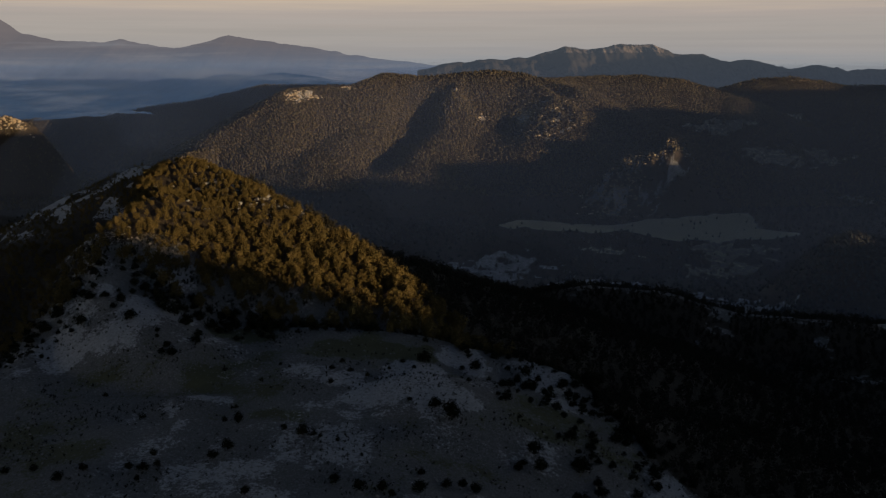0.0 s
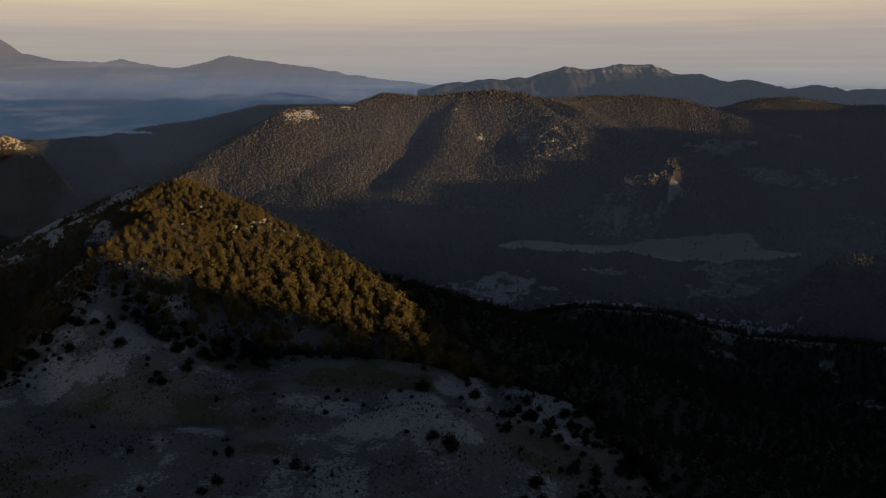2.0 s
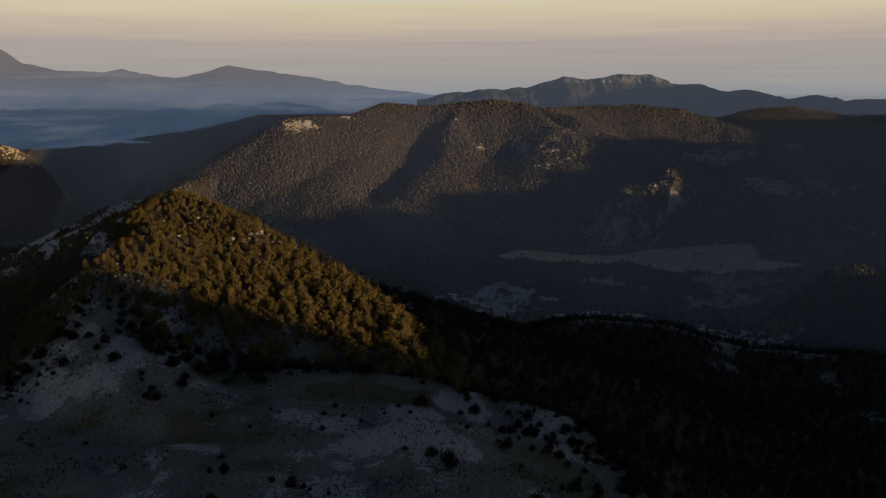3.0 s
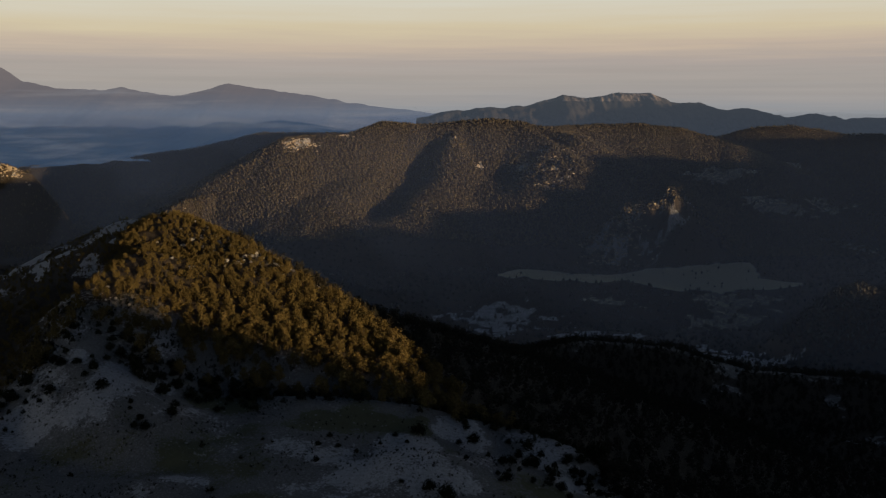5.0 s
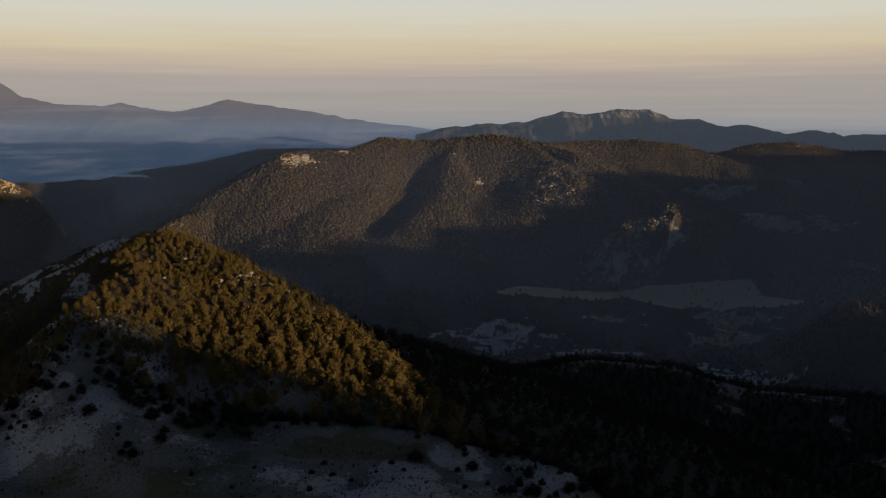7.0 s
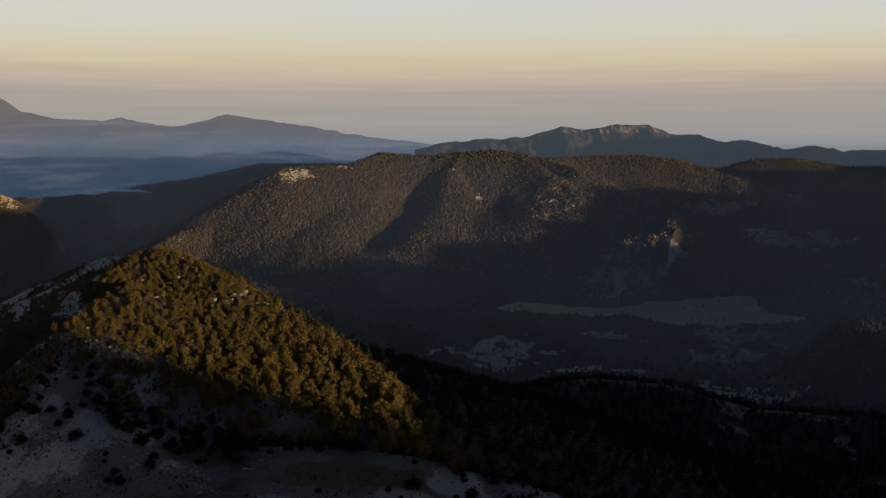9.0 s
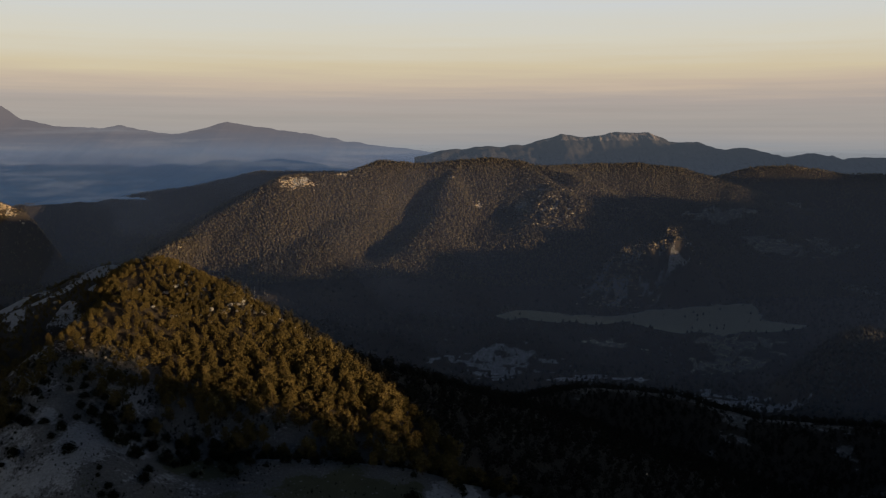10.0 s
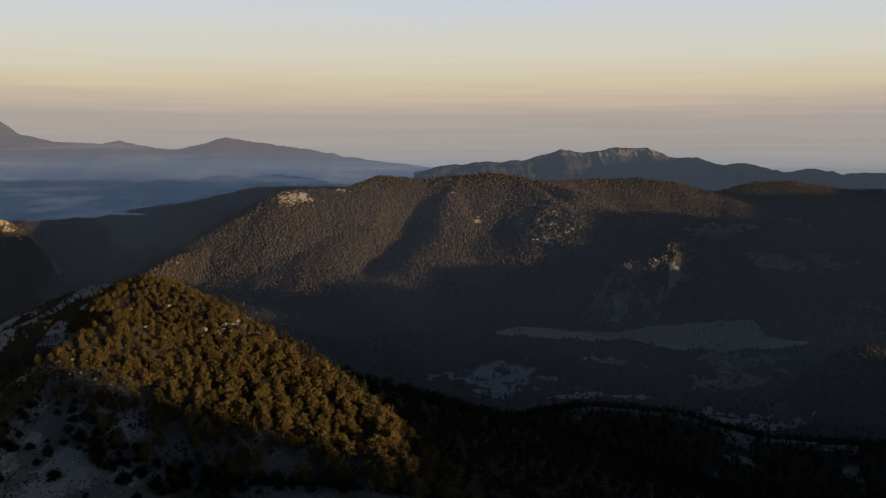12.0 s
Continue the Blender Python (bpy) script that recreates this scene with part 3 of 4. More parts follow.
def crown(rng, lobes, sprays, size, squash=0.85):
    """Leaf sprays, small bent leaf pairs, all over the lobes."""
    verts, faces = [], []
    weight = [l[3] ** 2 for l in lobes]
    for _ in range(sprays):
        cx, cy, cz, r = rng.choices(lobes, weight)[0]
        d = Vector((rng.gauss(0, 1), rng.gauss(0, 1), rng.gauss(0.25, 1))).normalized()
        p = Vector((cx, cy, cz)) + Vector((d.x, d.y, d.z * squash)) * r * rng.uniform(0.7, 1.08)
        t = d.orthogonal().normalized()
        t = Matrix.Rotation(rng.uniform(0, math.tau), 3, d) @ t
        out = (d * rng.uniform(0.1, 0.9) + Vector((0, 0, 0.35)) + t * 0.4).normalized()
        side = out.cross(d if abs(out.dot(d)) < 0.95 else t).normalized()
        s = size * rng.uniform(0.6, 1.4)
        b = len(verts)
        verts += [p - side * s * 0.5, p + out * s * 0.3 + d * s * 0.2, p + side * s * 0.5, p + out * s]
        faces += [(b, b + 1, b + 3), (b + 1, b + 2, b + 3)]
    for cx, cy, cz, r in lobes:
        b = len(verts)
        q = r * 0.72
        for dx, dy, dz in ((1, 0, 0), (0, 1, 0), (-1, 0, 0), (0, -1, 0), (0, 0, 1), (0, 0, -1)):
            g = rng.uniform(0.8, 1.15)
            verts.append(Vector((cx + dx * q * g, cy + dy * q * g, cz + dz * q * g * squash)))
        for u in range(4):
            faces += [(b + u, b + (u + 1) % 4, b + 4), (b + (u + 1) % 4, b + u, b + 5)]
    return verts, faces


def plant(name, seed, tall, wide, lobes, sprays, size, leaf, label, category, group, shape=lobes_of):
    rng = random.Random(seed)
    thing = tagged(new(name), label, category, group)
    thing.empty_display_size = 0.5
    ls = shape(rng, tall, wide, lobes)
    bm = bmesh.new()
    lean = rng.uniform(-0.05, 0.05)
    tube(bm, (0, 0, -0.8), (tall * lean, 0, tall * 0.45), tall * 0.035, tall * 0.02)
    tube(bm, (tall * lean, 0, tall * 0.45), (tall * lean, 0.1, tall * 0.86), tall * 0.02, tall * 0.007)
    for cx, cy, cz, r in ls:
        tube(bm, (tall * lean * 0.6, 0, max(0.1, cz * 0.62)), (cx, cy, cz), tall * 0.012, tall * 0.005, 4)
    part("trunk", bm, BARK, thing)
    v, f = crown(rng, ls, sprays, size)
    mesh_part("crown", v, f, leaf, thing)
    return thing


def crown_template(seed, tall, wide, lobes, sprays, size, shape=lobes_of):
    rng = random.Random(seed)
    ls = shape(rng, tall, wide, lobes)
    v, f = crown(rng, ls, sprays, size)
    b = len(v)
    r = tall * 0.03
    v += [Vector((r, 0, -0.8)), Vector((-r * 0.5, r * 0.8, -0.8)), Vector((-r * 0.5, -r * 0.8, -0.8)), Vector((0, 0, tall * 0.7))]
    f += [(b, b + 1, b + 3), (b + 1, b + 2, b + 3), (b + 2, b, b + 3)]
    return np.array([tuple(p) for p in v]), np.array(f)


def spindle_template(seed, sides=4):
    """A far tree: an uneven pointed crown."""
    rng = random.Random(seed)
    v = [(0, 0, -0.1)]
    for h, r in ((0.3, 0.30),):
        for k in range(sides):
            a = (k + rng.uniform(-0.25, 0.25)) * math.tau / sides + h
            q = r * rng.uniform(0.7, 1.25)
            v.append((q * math.cos(a), q * math.sin(a), h + rng.uniform(-0.08, 0.08)))
    v.append((rng.uniform(-0.05, 0.05), rng.uniform(-0.05, 0.05), 1.0))
    f = []
    for k in range(sides):
        n = (k + 1) % sides
        f += [(0, 1 + n, 1 + k), (1 + k, 1 + n, 1 + sides)]
    return np.array(v), np.array(f)


def mass(name, templates, places, sizes, mat, label, category, rng, widen=1.0):
    """Many plants that nobody could count, as one object."""
    all_v, all_f, base = [], [], 0
    which = rng.integers(0, len(templates), len(places))
    for k, (tv, tf) in enumerate(templates):
        at, sz = places[which == k], sizes[which == k]
        a = rng.uniform(0, math.tau, len(at))
        ca, sa = np.cos(a), np.sin(a)
        wd = (sz * widen * rng.uniform(0.8, 1.25, len(at)))[:, None]
        vx = (tv[None, :, 0] * ca[:, None] - tv[None, :, 1] * sa[:, None]) * wd + at[:, 0:1]
        vy = (tv[None, :, 0] * sa[:, None] + tv[None, :, 1] * ca[:, None]) * wd + at[:, 1:2]
        vz = tv[None, :, 2] * sz[:, None] + at[:, 2:3]
        all_v.append(np.stack([vx, vy, vz], -1).reshape(-1, 3))
        n = len(tv)
        all_f.append((tf[None] + (np.arange(len(at)) * n)[:, None, None]).reshape(-1, 3) + base)
        base += n * len(at)
    v, f = np.vstack(all_v), np.vstack(all_f)
    me = bpy.data.meshes.new(name)
    me.vertices.add(len(v))
    me.vertices.foreach_set("co", v.astype(np.float32).ravel())
    me.loops.add(f.size)
    me.loops.foreach_set("vertex_index", f.astype(np.int32).ravel())
    me.polygons.add(len(f))
    me.polygons.foreach_set("loop_start", (np.arange(len(f)) * 3).astype(np.int32))
    me.update(calc_edges=True)
    me.materials.append(mat)
    return tagged(new(name, me), label, category, kind="stuff")


def sow(rng, x0, x1, y0, y1, step):
    """Uneven places over a stretch of ground, within the wedge of land before the ridge."""
    gx, gy = np.meshgrid(np.arange(x0, x1, step), np.arange(y0, y1, step))
    x = (gx + rng.uniform(-0.8, 0.8, gx.shape) * step).ravel()
    y = (gy + rng.uniform(-0.8, 0.8, gy.shape) * step).ravel()
    keep = np.abs(x) < 0.56 * y + 15
    return x[keep], y[keep]


def on_ground(x, y):
    return np.stack([x, y, height(x, y)], -1)


rng = np.random.default_rng(7)


def wood_line(x):
    """The foot of the wood on the hill."""
    return np.interp(x, [-300, -225, -200, -182, -150, -110, -60, 5, 30], [330, 345, 372, 398, 424, 398, 402, 398, 394])


def behind(x):
    """The crest of the hill, seen from the ridge."""
    return np.interp(x, [-330, -160, -114, -92, -56, -27, -7, 10, 40], [680, 640, 525, 512, 484, 456, 437, 426, 402])


# the wood on the hill
x, y = sow(rng, -340, 40, 270, 660, 3.7)
x2, y2 = sow(rng, -185, -40, 470, 580, 2.8)
x, y = np.concatenate([x, x2[y2 - 0.35 * x2 > 545]]), np.concatenate([y, y2[y2 - 0.35 * x2 > 545]])
slack = fbm(x, y, 30, 3, 91)
front = smooth(48, 22, y - wood_line(x) - 8 * slack)
on_hill = (y > wood_line(x) - 6 + 10 * slack) & (x < edge_line(y) + 25) & (y < behind(x) + 9)
crest_x = np.interp(y, [400, 455, 500, 555, 600], [-157, -174, -154, -150, -185])
west = (x < crest_x - 1) & on_hill
brow = west & (x > crest_x - 16)
bald = smooth(1.2, 0.3, np.hypot((x + 115) / 45, (y - 530) / 28))
thin = np.where(brow, 0.45, 0.0) + np.where(west, (0.88 + 0.5 * slack) * ~brow, 0.86 + 0.25 * slack - 0.6 * front - 0.16 * bald)
keep = on_hill & (rng.uniform(0, 1, len(x)) < thin * np.where(west, 1 - 0.85 * flank_rock(x, y), 1.0))
hill_trees = on_ground(x[keep], y[keep])
lower = smooth(330, 380, hill_trees[:, 2])
hill_size = np.where(hill_trees[:, 0] < -178, 4.2 - 1.6 * smooth(455, 500, hill_trees[:, 1]), 9.0 - 5.2 * lower) * rng.uniform(0.65, 1.2, len(hill_trees))
order = np.argsort(np.hypot(hill_trees[:, 0] + 60, hill_trees[:, 1] - 330))
hill_trees, hill_size = hill_trees[order], hill_size[order]

kinds = [plant("juniper_tree", 100 + k, 8.0, 2.4 + 0.35 * (k % 3), 11 + k % 4, 1000, 0.42, NEEDLES,
               "old juniper tree with a lobed olive crown on the hill", "tree", "trees on the hill", dome_of) for k in range(7)]
for k, ((px, py, pz), s) in enumerate(zip(hill_trees[:290], hill_size[:290])):
    m = pose(px, py, pz, 0, 0, rng.uniform(0, 360)) @ Matrix.Diagonal((s / 8 * rng.uniform(0.9, 1.2), s / 8 * rng.uniform(0.9, 1.2), s / 8, 1))
    if k < len(kinds):
        kinds[k].matrix_world = m
    else:
        c = copy_thing(kinds[k % len(kinds)], m)
        c.matrix_basis = m
hill_templates = [crown_template(200 + k, 1.0, 0.37, 10, 260, 0.08, dome_of) for k in range(6)]
for tv, _ in hill_templates:
    tv[tv[:, 2] < -0.1, 2] = -0.1
rest, rest_size = hill_trees[290:], hill_size[290:]
mass("juniper_wood", hill_templates, rest, rest_size, NEEDLES_MASS, "dense juniper wood over the upper hill", "wood", rng)

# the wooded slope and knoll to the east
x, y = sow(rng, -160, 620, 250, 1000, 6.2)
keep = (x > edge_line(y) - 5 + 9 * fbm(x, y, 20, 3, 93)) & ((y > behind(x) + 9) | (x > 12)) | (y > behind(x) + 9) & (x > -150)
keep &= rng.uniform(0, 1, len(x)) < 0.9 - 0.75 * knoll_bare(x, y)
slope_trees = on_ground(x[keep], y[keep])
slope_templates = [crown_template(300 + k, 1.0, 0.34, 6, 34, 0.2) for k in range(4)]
# slope trees take the foliage darkened for shade
mass("slope_wood", slope_templates, slope_trees, rng.uniform(5, 9, len(slope_trees)), SHADED_LEAF, "wood on the east slope, foliage coloured darker for shade", "wood", rng)

# bushes on the open ridge: place and width of those that stand alone
BUSHES_SOUTH = [
    (-111, 258, 3.2), (-116, 251, 3.7), (-98, 261, 3.4), (-93, 259, 4.1), (-89, 261, 2.8), (-93, 253, 2.2), (-73, 266, 3.9), (-70, 273, 4.2),
    (-76, 295, 2.4), (-71, 294, 4.0), (-75, 308, 2.1), (-127, 321, 2.2), (-58, 244, 3.1), (-33, 253, 3.5), (-25, 247, 4.4), (-18, 247, 4.1),
    (-15, 243, 3.0), (-7, 260, 2.8), (-7, 248, 4.8), (1, 256, 3.9), (6, 259, 3.6), (10, 258, 3.9), (25, 280, 3.5), (33, 283, 4.7),
    (48, 289, 6.8), (47, 309, 4.6), (56, 312, 3.8), (-54, 287, 2.5), (-47, 282, 4.6), (-41, 281, 1.5), (-35, 279, 1.7), (-26, 268, 1.5)]
BUSHES_MIDDLE = [
    (-44, 340, 2.5), (-41, 350, 2.7), (-37, 342, 2.5), (-43, 328, 2.6), (-30, 340, 2.0), (-65, 344, 1.8), (-61, 341, 1.3), (-3, 304, 4.8),
    (3, 300, 7.2), (10, 335, 2.2), (14, 368, 5.3), (8, 366, 2.9), (-17, 361, 2.8), (-8, 367, 6.2), (-12, 354, 2.1), (-22, 350, 1.8),
    (21, 327, 2.2), (24, 324, 4.7), (36, 352, 5.6), (41, 346, 3.2), (44, 330, 4.4), (52, 341, 3.6), (28, 374, 3.4), (20, 392, 3.0),
    (11, 387, 3.5), (64, 376, 9.0), (72, 330, 9.9), (78, 328, 5.9), (90, 334, 4.6), (100, 325, 4.6)]
BUSHES_HUMP = [
    (-158, 396, 3.2), (-149, 385, 4.2), (-140, 380, 5.1), (-157, 388, 4.8), (-141, 373, 3.3), (-130, 361, 5.9), (-117, 355, 2.4),
    (-116, 351, 2.1), (-111, 347, 3.5), (-108, 343, 5.1), (-112, 343, 3.3), (-155, 372, 5.6), (-159, 371, 3.1), (-177, 383, 3.8),
    (-102, 357, 4.8), (-103, 365, 3.9), (-101, 380, 6.0), (-97, 408, 4.8), (-89, 404, 6.9), (-102, 402, 4.2), (-111, 374, 6.5), (-117, 379, 6.1),
    (-124, 386, 7.7), (-135, 397, 5.8), (-82, 407, 6.4)]
x, y = sow(rng, -230, 120, 238, 450, 5.0)
edge = np.clip((x - edge_line(y) + 40) / 40, 0, 1) * smooth(265, 320, y)
low = np.clip((y - wood_line(x) + 30) / 30, 0, 1)
humpy = smooth(1.3, 0.7, np.hypot((x + 185) / 28, (y - 385) / 45))
foot = smooth(1.3, 0.6, np.hypot((x + 98) / 42, (y - 398) / 26))
stony = smooth(1.2, 0.5, np.hypot((x - 58) / 42, (y - 322) / 62))
chance = 0.012 + 0.3 * stony + 0.8 * edge ** 2 + 0.6 * low ** 2 + 0.75 * humpy + 0.6 * foot
keep = (rng.uniform(0, 1, len(x)) < chance) & (x < edge_line(y) + 8) & (y < wood_line(x) + 8)
wide = np.where(low[keep] + foot[keep] + stony[keep] > 0.3, rng.uniform(1.8, 5.6, keep.sum()), rng.uniform(0.9, 3.6, keep.sum()))
bush_at = list(zip(x[keep], y[keep], wide))
rng.shuffle(bush_at)
more = np.array(bush_at[212:])
bush_at = BUSHES_SOUTH + BUSHES_MIDDLE + BUSHES_HUMP + [tuple(b) for b in bush_at[:212]]
shrubs = [plant("juniper_bush", 400 + k, 2.9, 1.65, 6, 620, 0.27, BUSH_LEAF, "dark rounded juniper bush on stony grass", "bush", "bushes on the ridge", mound_of) for k in range(6)]
for k, (px, py, wd) in enumerate(bush_at):
    s = wd / 3.0
    pz = float(height(np.array([px]), np.array([py]))[0])
    m = pose(px, py, pz, 0, 0, rng.uniform(0, 360)) @ Matrix.Diagonal((s * rng.uniform(0.9, 1.15), s * rng.uniform(0.9, 1.15), s * rng.uniform(0.8, 1.25), 1))
    if k < len(shrubs):
        shrubs[k].matrix_world = m
    else:
        c = copy_thing(shrubs[k % len(shrubs)], m)
        c.matrix_basis = m

bush_templates = []
for k in range(4):
    r = random.Random(450 + k)
    v, f = crown(r, mound_of(r, 1.0, 0.52, 5), 240, 0.1)
    bush_templates.append((np.array([tuple(p) for p in v]), np.array(f)))
mass("bush_thicket", bush_templates, on_ground(more[:, 0], more[:, 1]), more[:, 2] * 0.95, BUSH_MASS, "dark juniper scrub at the foot of the wood", "scrub", rng)

# boulders and outcrops
def boulder(name, seed, label, group):
    r = random.Random(seed)
    bm = bmesh.new()
    bmesh.ops.create_icosphere(bm, subdivisions=2, radius=0.5)
    cut = [Vector((r.gauss(0, 1), r.gauss(0, 1), r.gauss(0.2, 1))).normalized() for _ in range(9)]
    for v in bm.verts:
        d = v.co.normalized()
        q = 0.5 * (0.9 + 0.25 * noise.noise(d * 1.7 + Vector((seed, 0, 0))))
        for c in cut:
            k = d.dot(c)
            if k > 0.55:
                q = min(q, 0.5 * 0.72 / k)
        v.co = Vector((d.x * q * 1.15, d.y * q * 0.95, d.z * q * 0.75))
    me = bpy.data.meshes.new(name)
    bm.to_mesh(me)
    bm.free()
    me.materials.append(STONE)
    return tagged(new(name, me), label, "boulder", group)


def strew(seeds, places, label, group):
    made = [boulder("boulder", s, label, group) for s in seeds]
    for k, (px, py, wd) in enumerate(places):
        pz = float(height(np.array([px]), np.array([py]))[0]) + 0.2 * wd
        m = pose(px, py, pz, rng.uniform(-15, 15), rng.uniform(-15, 15), rng.uniform(0, 360)) @ Matrix.Diagonal((wd * rng.uniform(0.8, 1.4), wd, wd * rng.uniform(0.7, 1.1), 1))
        if k < len(made):
            made[k].matrix_world = m
        else:
            copy_thing(made[k % len(made)], m).matrix_basis = m


spots = [(rng.normal(-112, 22), rng.normal(520, 15), rng.uniform(1.3, 3.4)) for _ in range(110)]
spots += [(rng.normal(-165, 9), rng.normal(447, 9), rng.uniform(0.8, 2.2)) for _ in range(24)]
flank = rng.uniform((-285, 500), (-165, 600), (900, 2))
flank = flank[flank_rock(flank[:, 0], flank[:, 1]) > 0.5][:45]
spots += [(fx, fy, rng.uniform(1.2, 3.2)) for fx, fy in flank]
strew((1, 2, 3, 4, 5), spots, "pale limestone boulder among shrubs on the hilltop", "boulders on the hill")
spots = [(bx + rng.normal(0, 5), by + rng.normal(0, 4), rng.uniform(0.5, 1.5)) for bx, by, _ in BUSHES_SOUTH[:] + BUSHES_HUMP[:12] for _ in range(2)]
spots += [(rng.normal(-55, 13), rng.normal(387, 6), rng.uniform(0.35, 1.1)) for _ in range(40)]
spots += [(rng.normal(50, 14), rng.normal(352, 12), rng.uniform(0.6, 1.8)) for _ in range(30)]
strew((11, 12, 13, 14), spots, "small grey limestone boulder on the stony meadow", "boulders on the meadow")

# a low ruined wall of loose stones on the grass
wall = tagged(new("dry_stone_wall"), "low ruined wall of pale loose stones on the grass", "wall")
WALL_AT = (-69.0, 370.0)
base_z = float(height(np.array([WALL_AT[0]]), np.array([WALL_AT[1]]))[0])
wall.location = (*WALL_AT, base_z)
stone_block = []
for k in range(3):
    bm = bmesh.new()
    bmesh.ops.create_cube(bm, size=1.0)
    for v in bm.verts:
        v.co += Vector((noise.noise(v.co * 3 + Vector((k, 0, 0))), noise.noise(v.co * 3 + Vector((0, k, 5))), noise.noise(v.co * 3 + Vector((9, 0, k))))) * 0.22
    bmesh.ops.bevel(bm, geom=bm.edges[:], offset=0.1, segments=1, affect="EDGES")
    me = bpy.data.meshes.new("stone")
    bm.to_mesh(me)
    bm.free()
    me.materials.append(STONE)
    stone_block.append(me)
for row in range(2):
    for k in range(12 - 3 * row):
        st = new("stone", stone_block[(k + row) % 3])
        st.parent = wall
        st.matrix_basis = pose(-2.8 + 0.5 * k + 0.3 * row, 0.08 * math.sin(k * 2.1), 0.12 + 0.34 * row, 4 * math.sin(k), 5 * math.cos(k * 1.7), 9 * math.sin(k * 3.1)) @ Matrix.Diagonal((0.5, 0.5, 0.36, 1))

# low scrub and tufts over the stony ground
x, y = sow(rng, -215, 120, 236, 460, 1.7)
patchy = fbm(x, y, 18, 4, 95)
keep = (x < edge_line(y) + 2) & (y < wood_line(x) + 40) & (rng.uniform(0, 1, len(x)) < np.clip(0.2 + 0.5 * patchy, 0.03, 0.7))
shrubby = 1 + 1.6 * smooth(-6, 8, y[keep] - wood_line(x[keep])) * rng.uniform(0, 1, keep.sum())
tuft_templates = [crown_template(600 + k, 0.5, 0.5, 3, 12, 0.3) for k in range(4)]
mass("low_scrub", tuft_templates, on_ground(x[keep], y[keep]), rng.uniform(0.5, 1.35, keep.sum()) ** 1.5 * shrubby, BUSH_MASS, "low dark scrub and tufts over stony ground", "scrub", rng)

# loose stones on the open ground and rock scars on the far slopes
def chip_template(seed):
    r = random.Random(seed)
    bm = bmesh.new()
    bmesh.ops.create_icosphere(bm, subdivisions=1, radius=0.5)
    for v in bm.verts:
        v.co = Vector((v.co.x * r.uniform(0.7, 1.3), v.co.y * r.uniform(0.7, 1.3), v.co.z * r.uniform(0.4, 0.8)))
    bm.verts.index_update()
    out = np.array([tuple(v.co) for v in bm.verts]), np.array([[v.index for v in f.verts] for f in bm.faces])
    bm.free()
    return out


chips = [chip_template(700 + k) for k in range(6)]
x, y = sow(rng, -200, 120, 236, 410, 1.7)
cov, _ = cover(x, y, height(x, y))
keep = (x < edge_line(y) + 4) & (y < wood_line(x) + 6) & (rng.uniform(0, 1, len(x)) < 0.13 + 0.2 * cov[:, 0] ** 2)
mass("loose_stones", chips, on_ground(x[keep], y[keep]), rng.uniform(0.35, 1.1, keep.sum()) ** 1.3, STONE, "loose pale limestone rubble", "rubble", rng)
scars = [(-386, 2376, 16, 10, 60), (-347, 2398, 18, 8, 45), (-256, 2452, 12, 7, 34), (35, 2460, 7, 5, 10), (102, 2376, 10, 9, 18), (212, 2345, 14, 22, 60), (270, 2310, 42, 62, 330), (215, 2300, 10, 40, 60), (392, 1990, 34, 36, 300), (350, 1960, 18, 26, 90), (450, 2018, 28, 10, 110),
         (513, 2018, 18, 14, 60), (-1067, 2260, 22, 9, 120), (1215, 3050, 30, 20, 26), (-640, 2180, 16, 14, 14)]
at = np.vstack([np.stack([rng.normal(cx, sx, n), rng.normal(cy, sy, n)], -1) for cx, cy, sx, sy, n in scars])
mass("rock_scars", chips, on_ground(at[:, 0], at[:, 1]), rng.uniform(1.6, 2.8, len(at)) ** 2, SCAR, "weathered pale rock outcrops among distant woods", "outcrop", rng)

# woods in the valley and on the mountains beyond
far_templates = [spindle_template(500 + k) for k in range(6)]
x, y = sow(rng, -900, 1200, 950, 2050, 13.0)
_, bare = cover(x, y, height(x, y))
keep = (rng.uniform(0, 1, len(x)) < np.where(bare < 0.35, 0.75, np.where(y < 1640, 0.32, 0.05)))
mass("valley_wood", far_templates, on_ground(x[keep], y[keep]), np.where(bare[keep] < 0.35, rng.uniform(5, 9, keep.sum()), rng.uniform(4, 7, keep.sum())), VALLEY_WOOD, "woods on the valley floor", "wood", rng, 1.3)
x, y = rng.uniform(485, 720, 2200), rng.uniform(1195, 1355, 2200)
mass("knob_wood", far_templates, on_ground(x, y), rng.uniform(4.5, 7.5, len(x)), VALLEY_WOOD, "dense wood on a small hill in the valley", "wood", rng, 1.3)
x, y = sow(rng, -820, 950, 2000, 2900, 4.9)
_, bare = cover(x, y, height(x, y))
keep = (bare < 0.35) & (rng.uniform(0, 1, len(x)) < 0.85) & ~((y > 2640) & (x < 0))
mass("mountain_wood", far_templates, on_ground(x[keep], y[keep]), rng.uniform(4.0, 8.2, keep.sum()), FAR_WOOD, "bare brown woods on the mountain", "wood", rng, 1.35)
x, y = sow(rng, -1700, 1800, 2000, 3150, 8.5)
keep = ((x < -800) | (x > 900) | (y > 2880) | ((y > 2640) & (x < 0))) & (rng.uniform(0, 1, len(x)) < 0.8)
mass("outer_wood", far_templates, on_ground(x[keep], y[keep]), rng.uniform(3.5, 6.5, keep.sum()), FAR_WOOD, "woods on the outer ridges", "wood", rng, 1.3)


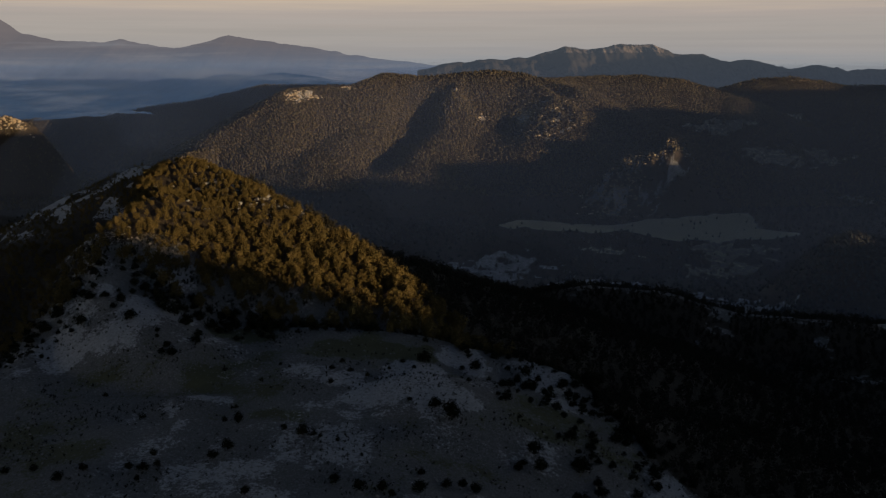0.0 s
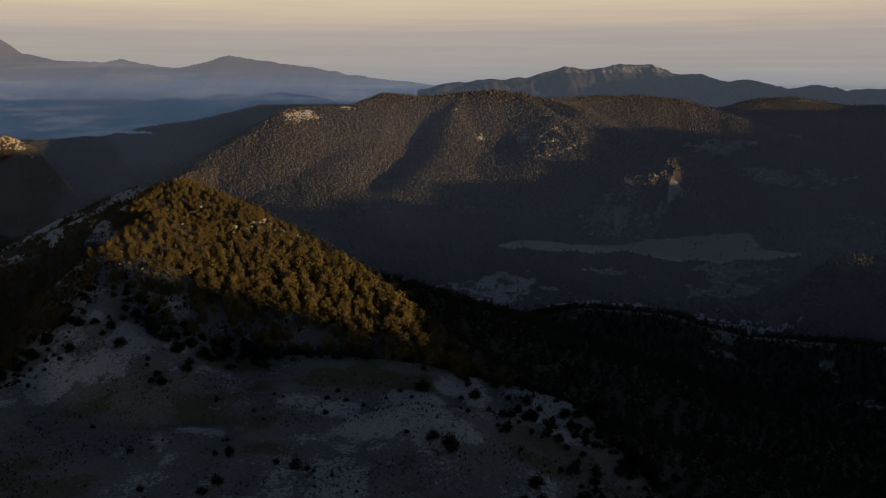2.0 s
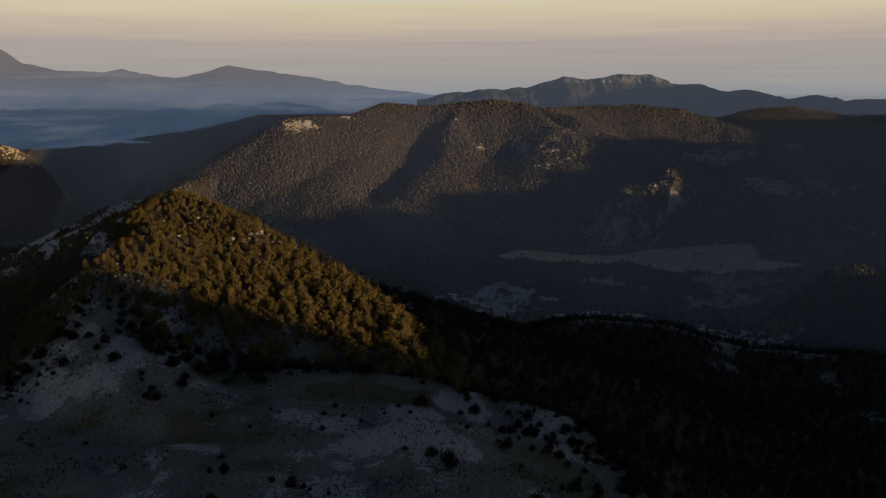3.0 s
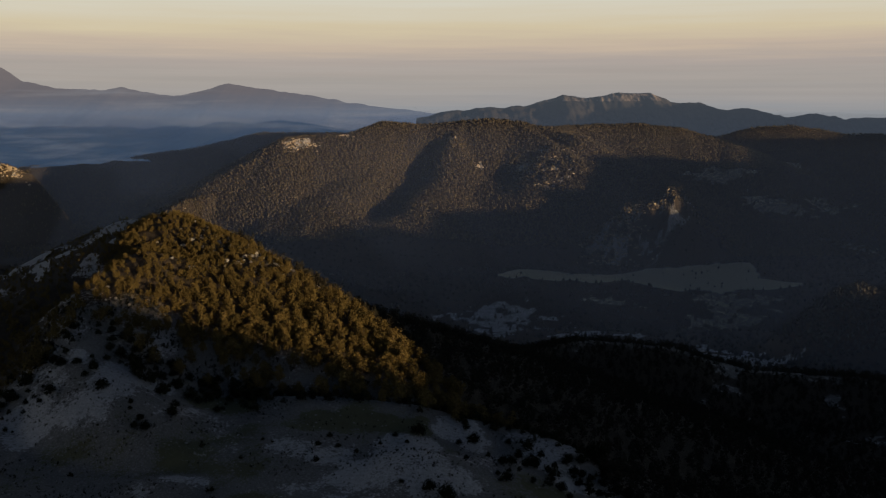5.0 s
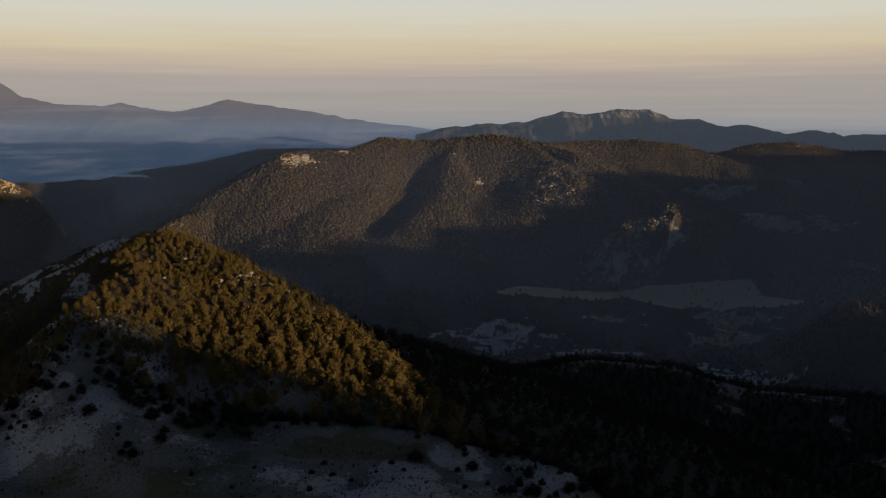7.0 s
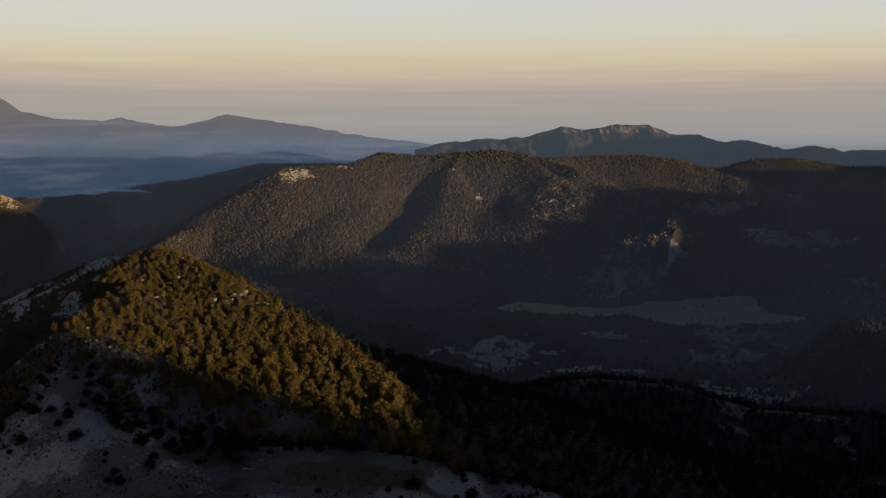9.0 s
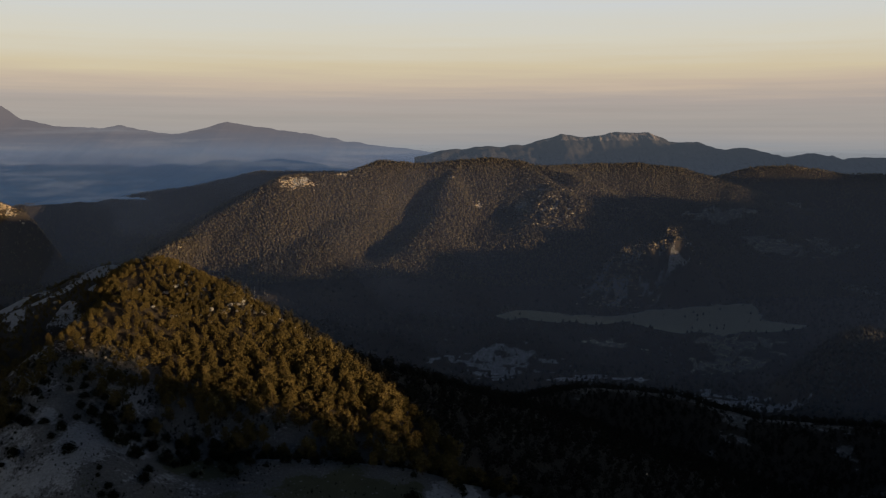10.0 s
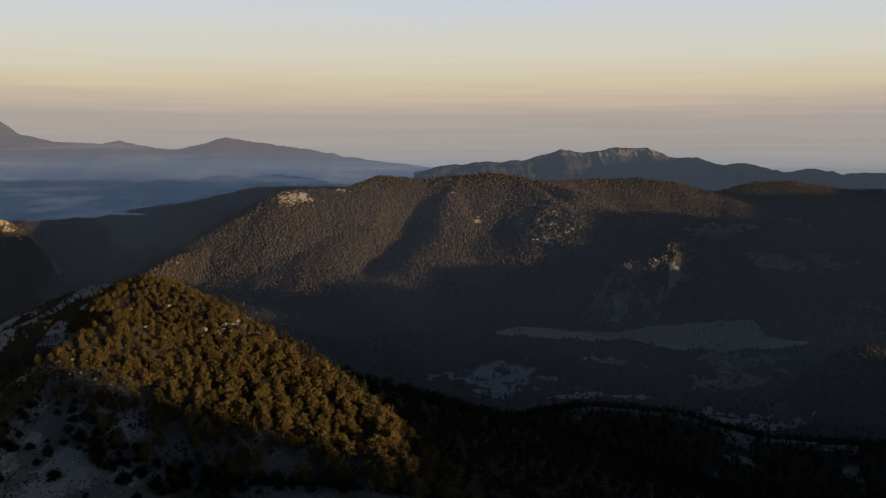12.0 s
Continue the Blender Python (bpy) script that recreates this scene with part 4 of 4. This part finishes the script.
# faintly opaque sloping sheets added to stand in for haze over the valley
def haze_material():
    m, n = material("haze_sheet_tint")
    pos = n.add("NewGeometry").outputs["Position"]
    xyz = n.add("SeparateXYZ", {0: pos})
    z = xyz.outputs[2]
    thicker = n.add("MapRange", {"Value": xyz.outputs[0], "From Min": -1100.0, "From Max": 500.0, "To Min": 2.0, "To Max": 0.68}).outputs[0]
    lower = n.add("MapRange", {"Value": z, "From Min": 370.0, "From Max": 438.0, "To Min": 1.0, "To Max": 0.0}, interpolation_type="SMOOTHSTEP").outputs[0]
    wisps = n.add("MapRange", {"Value": n.noise(pos, 0.0025, 5.0), "From Min": 0.3, "From Max": 0.7, "To Min": 0.65, "To Max": 1.35}).outputs[0]
    amount = n.math("MULTIPLY", n.math("MULTIPLY", n.math("MULTIPLY", lower, thicker), wisps), 0.047)
    body = n.add("BsdfDiffuse", {"Color": (0.78, 0.82, 0.90, 1)})
    mixed = n.add("MixShader", {0: amount, 1: n.add("BsdfTransparent").outputs[0], 2: body.outputs[0]})
    n.t.links.new(mixed.outputs[0], n.add("OutputMaterial").inputs[0])
    return m


HAZE = haze_material()
# the sheets lie edge-on to the sun, so only sky light tints them
LEAN = Vector((-0.7 * 0.5 - 0.086 * 0.75, -0.5, 0.75)).normalized()
ALONG = LEAN.cross(Vector((0, 0, 1))).normalized()
RISE = ALONG.cross(LEAN).normalized()
if RISE.z < 0:
    RISE = -RISE
for start in (1350, 1600, 1800, 2000, 2250, 2550):
    bm = bmesh.new()
    rows = []
    for k in range(9):
        level = 50 + 400 * k / 8
        mid_point = Vector((0, start, 250)) + RISE * ((level - 250) / RISE.z)
        rows.append([bm.verts.new(mid_point + ALONG * d + LEAN * 6 * math.sin(d * 0.004 + k)) for d in np.linspace(-2300, 2300, 24)])
    for r0, r1 in zip(rows[:-1], rows[1:]):
        for k in range(23):
            bm.faces.new((r0[k], r0[k + 1], r1[k + 1], r1[k]))
    bmesh.ops.recalc_face_normals(bm, faces=bm.faces[:])
    me = bpy.data.meshes.new("haze_sheet")
    bm.to_mesh(me)
    bm.free()
    me.materials.append(HAZE)
    me.shade_smooth()
    tagged(new("haze_sheet", me), "faint bluish sheet that stands in for haze over the valley", "haze", kind="stuff")
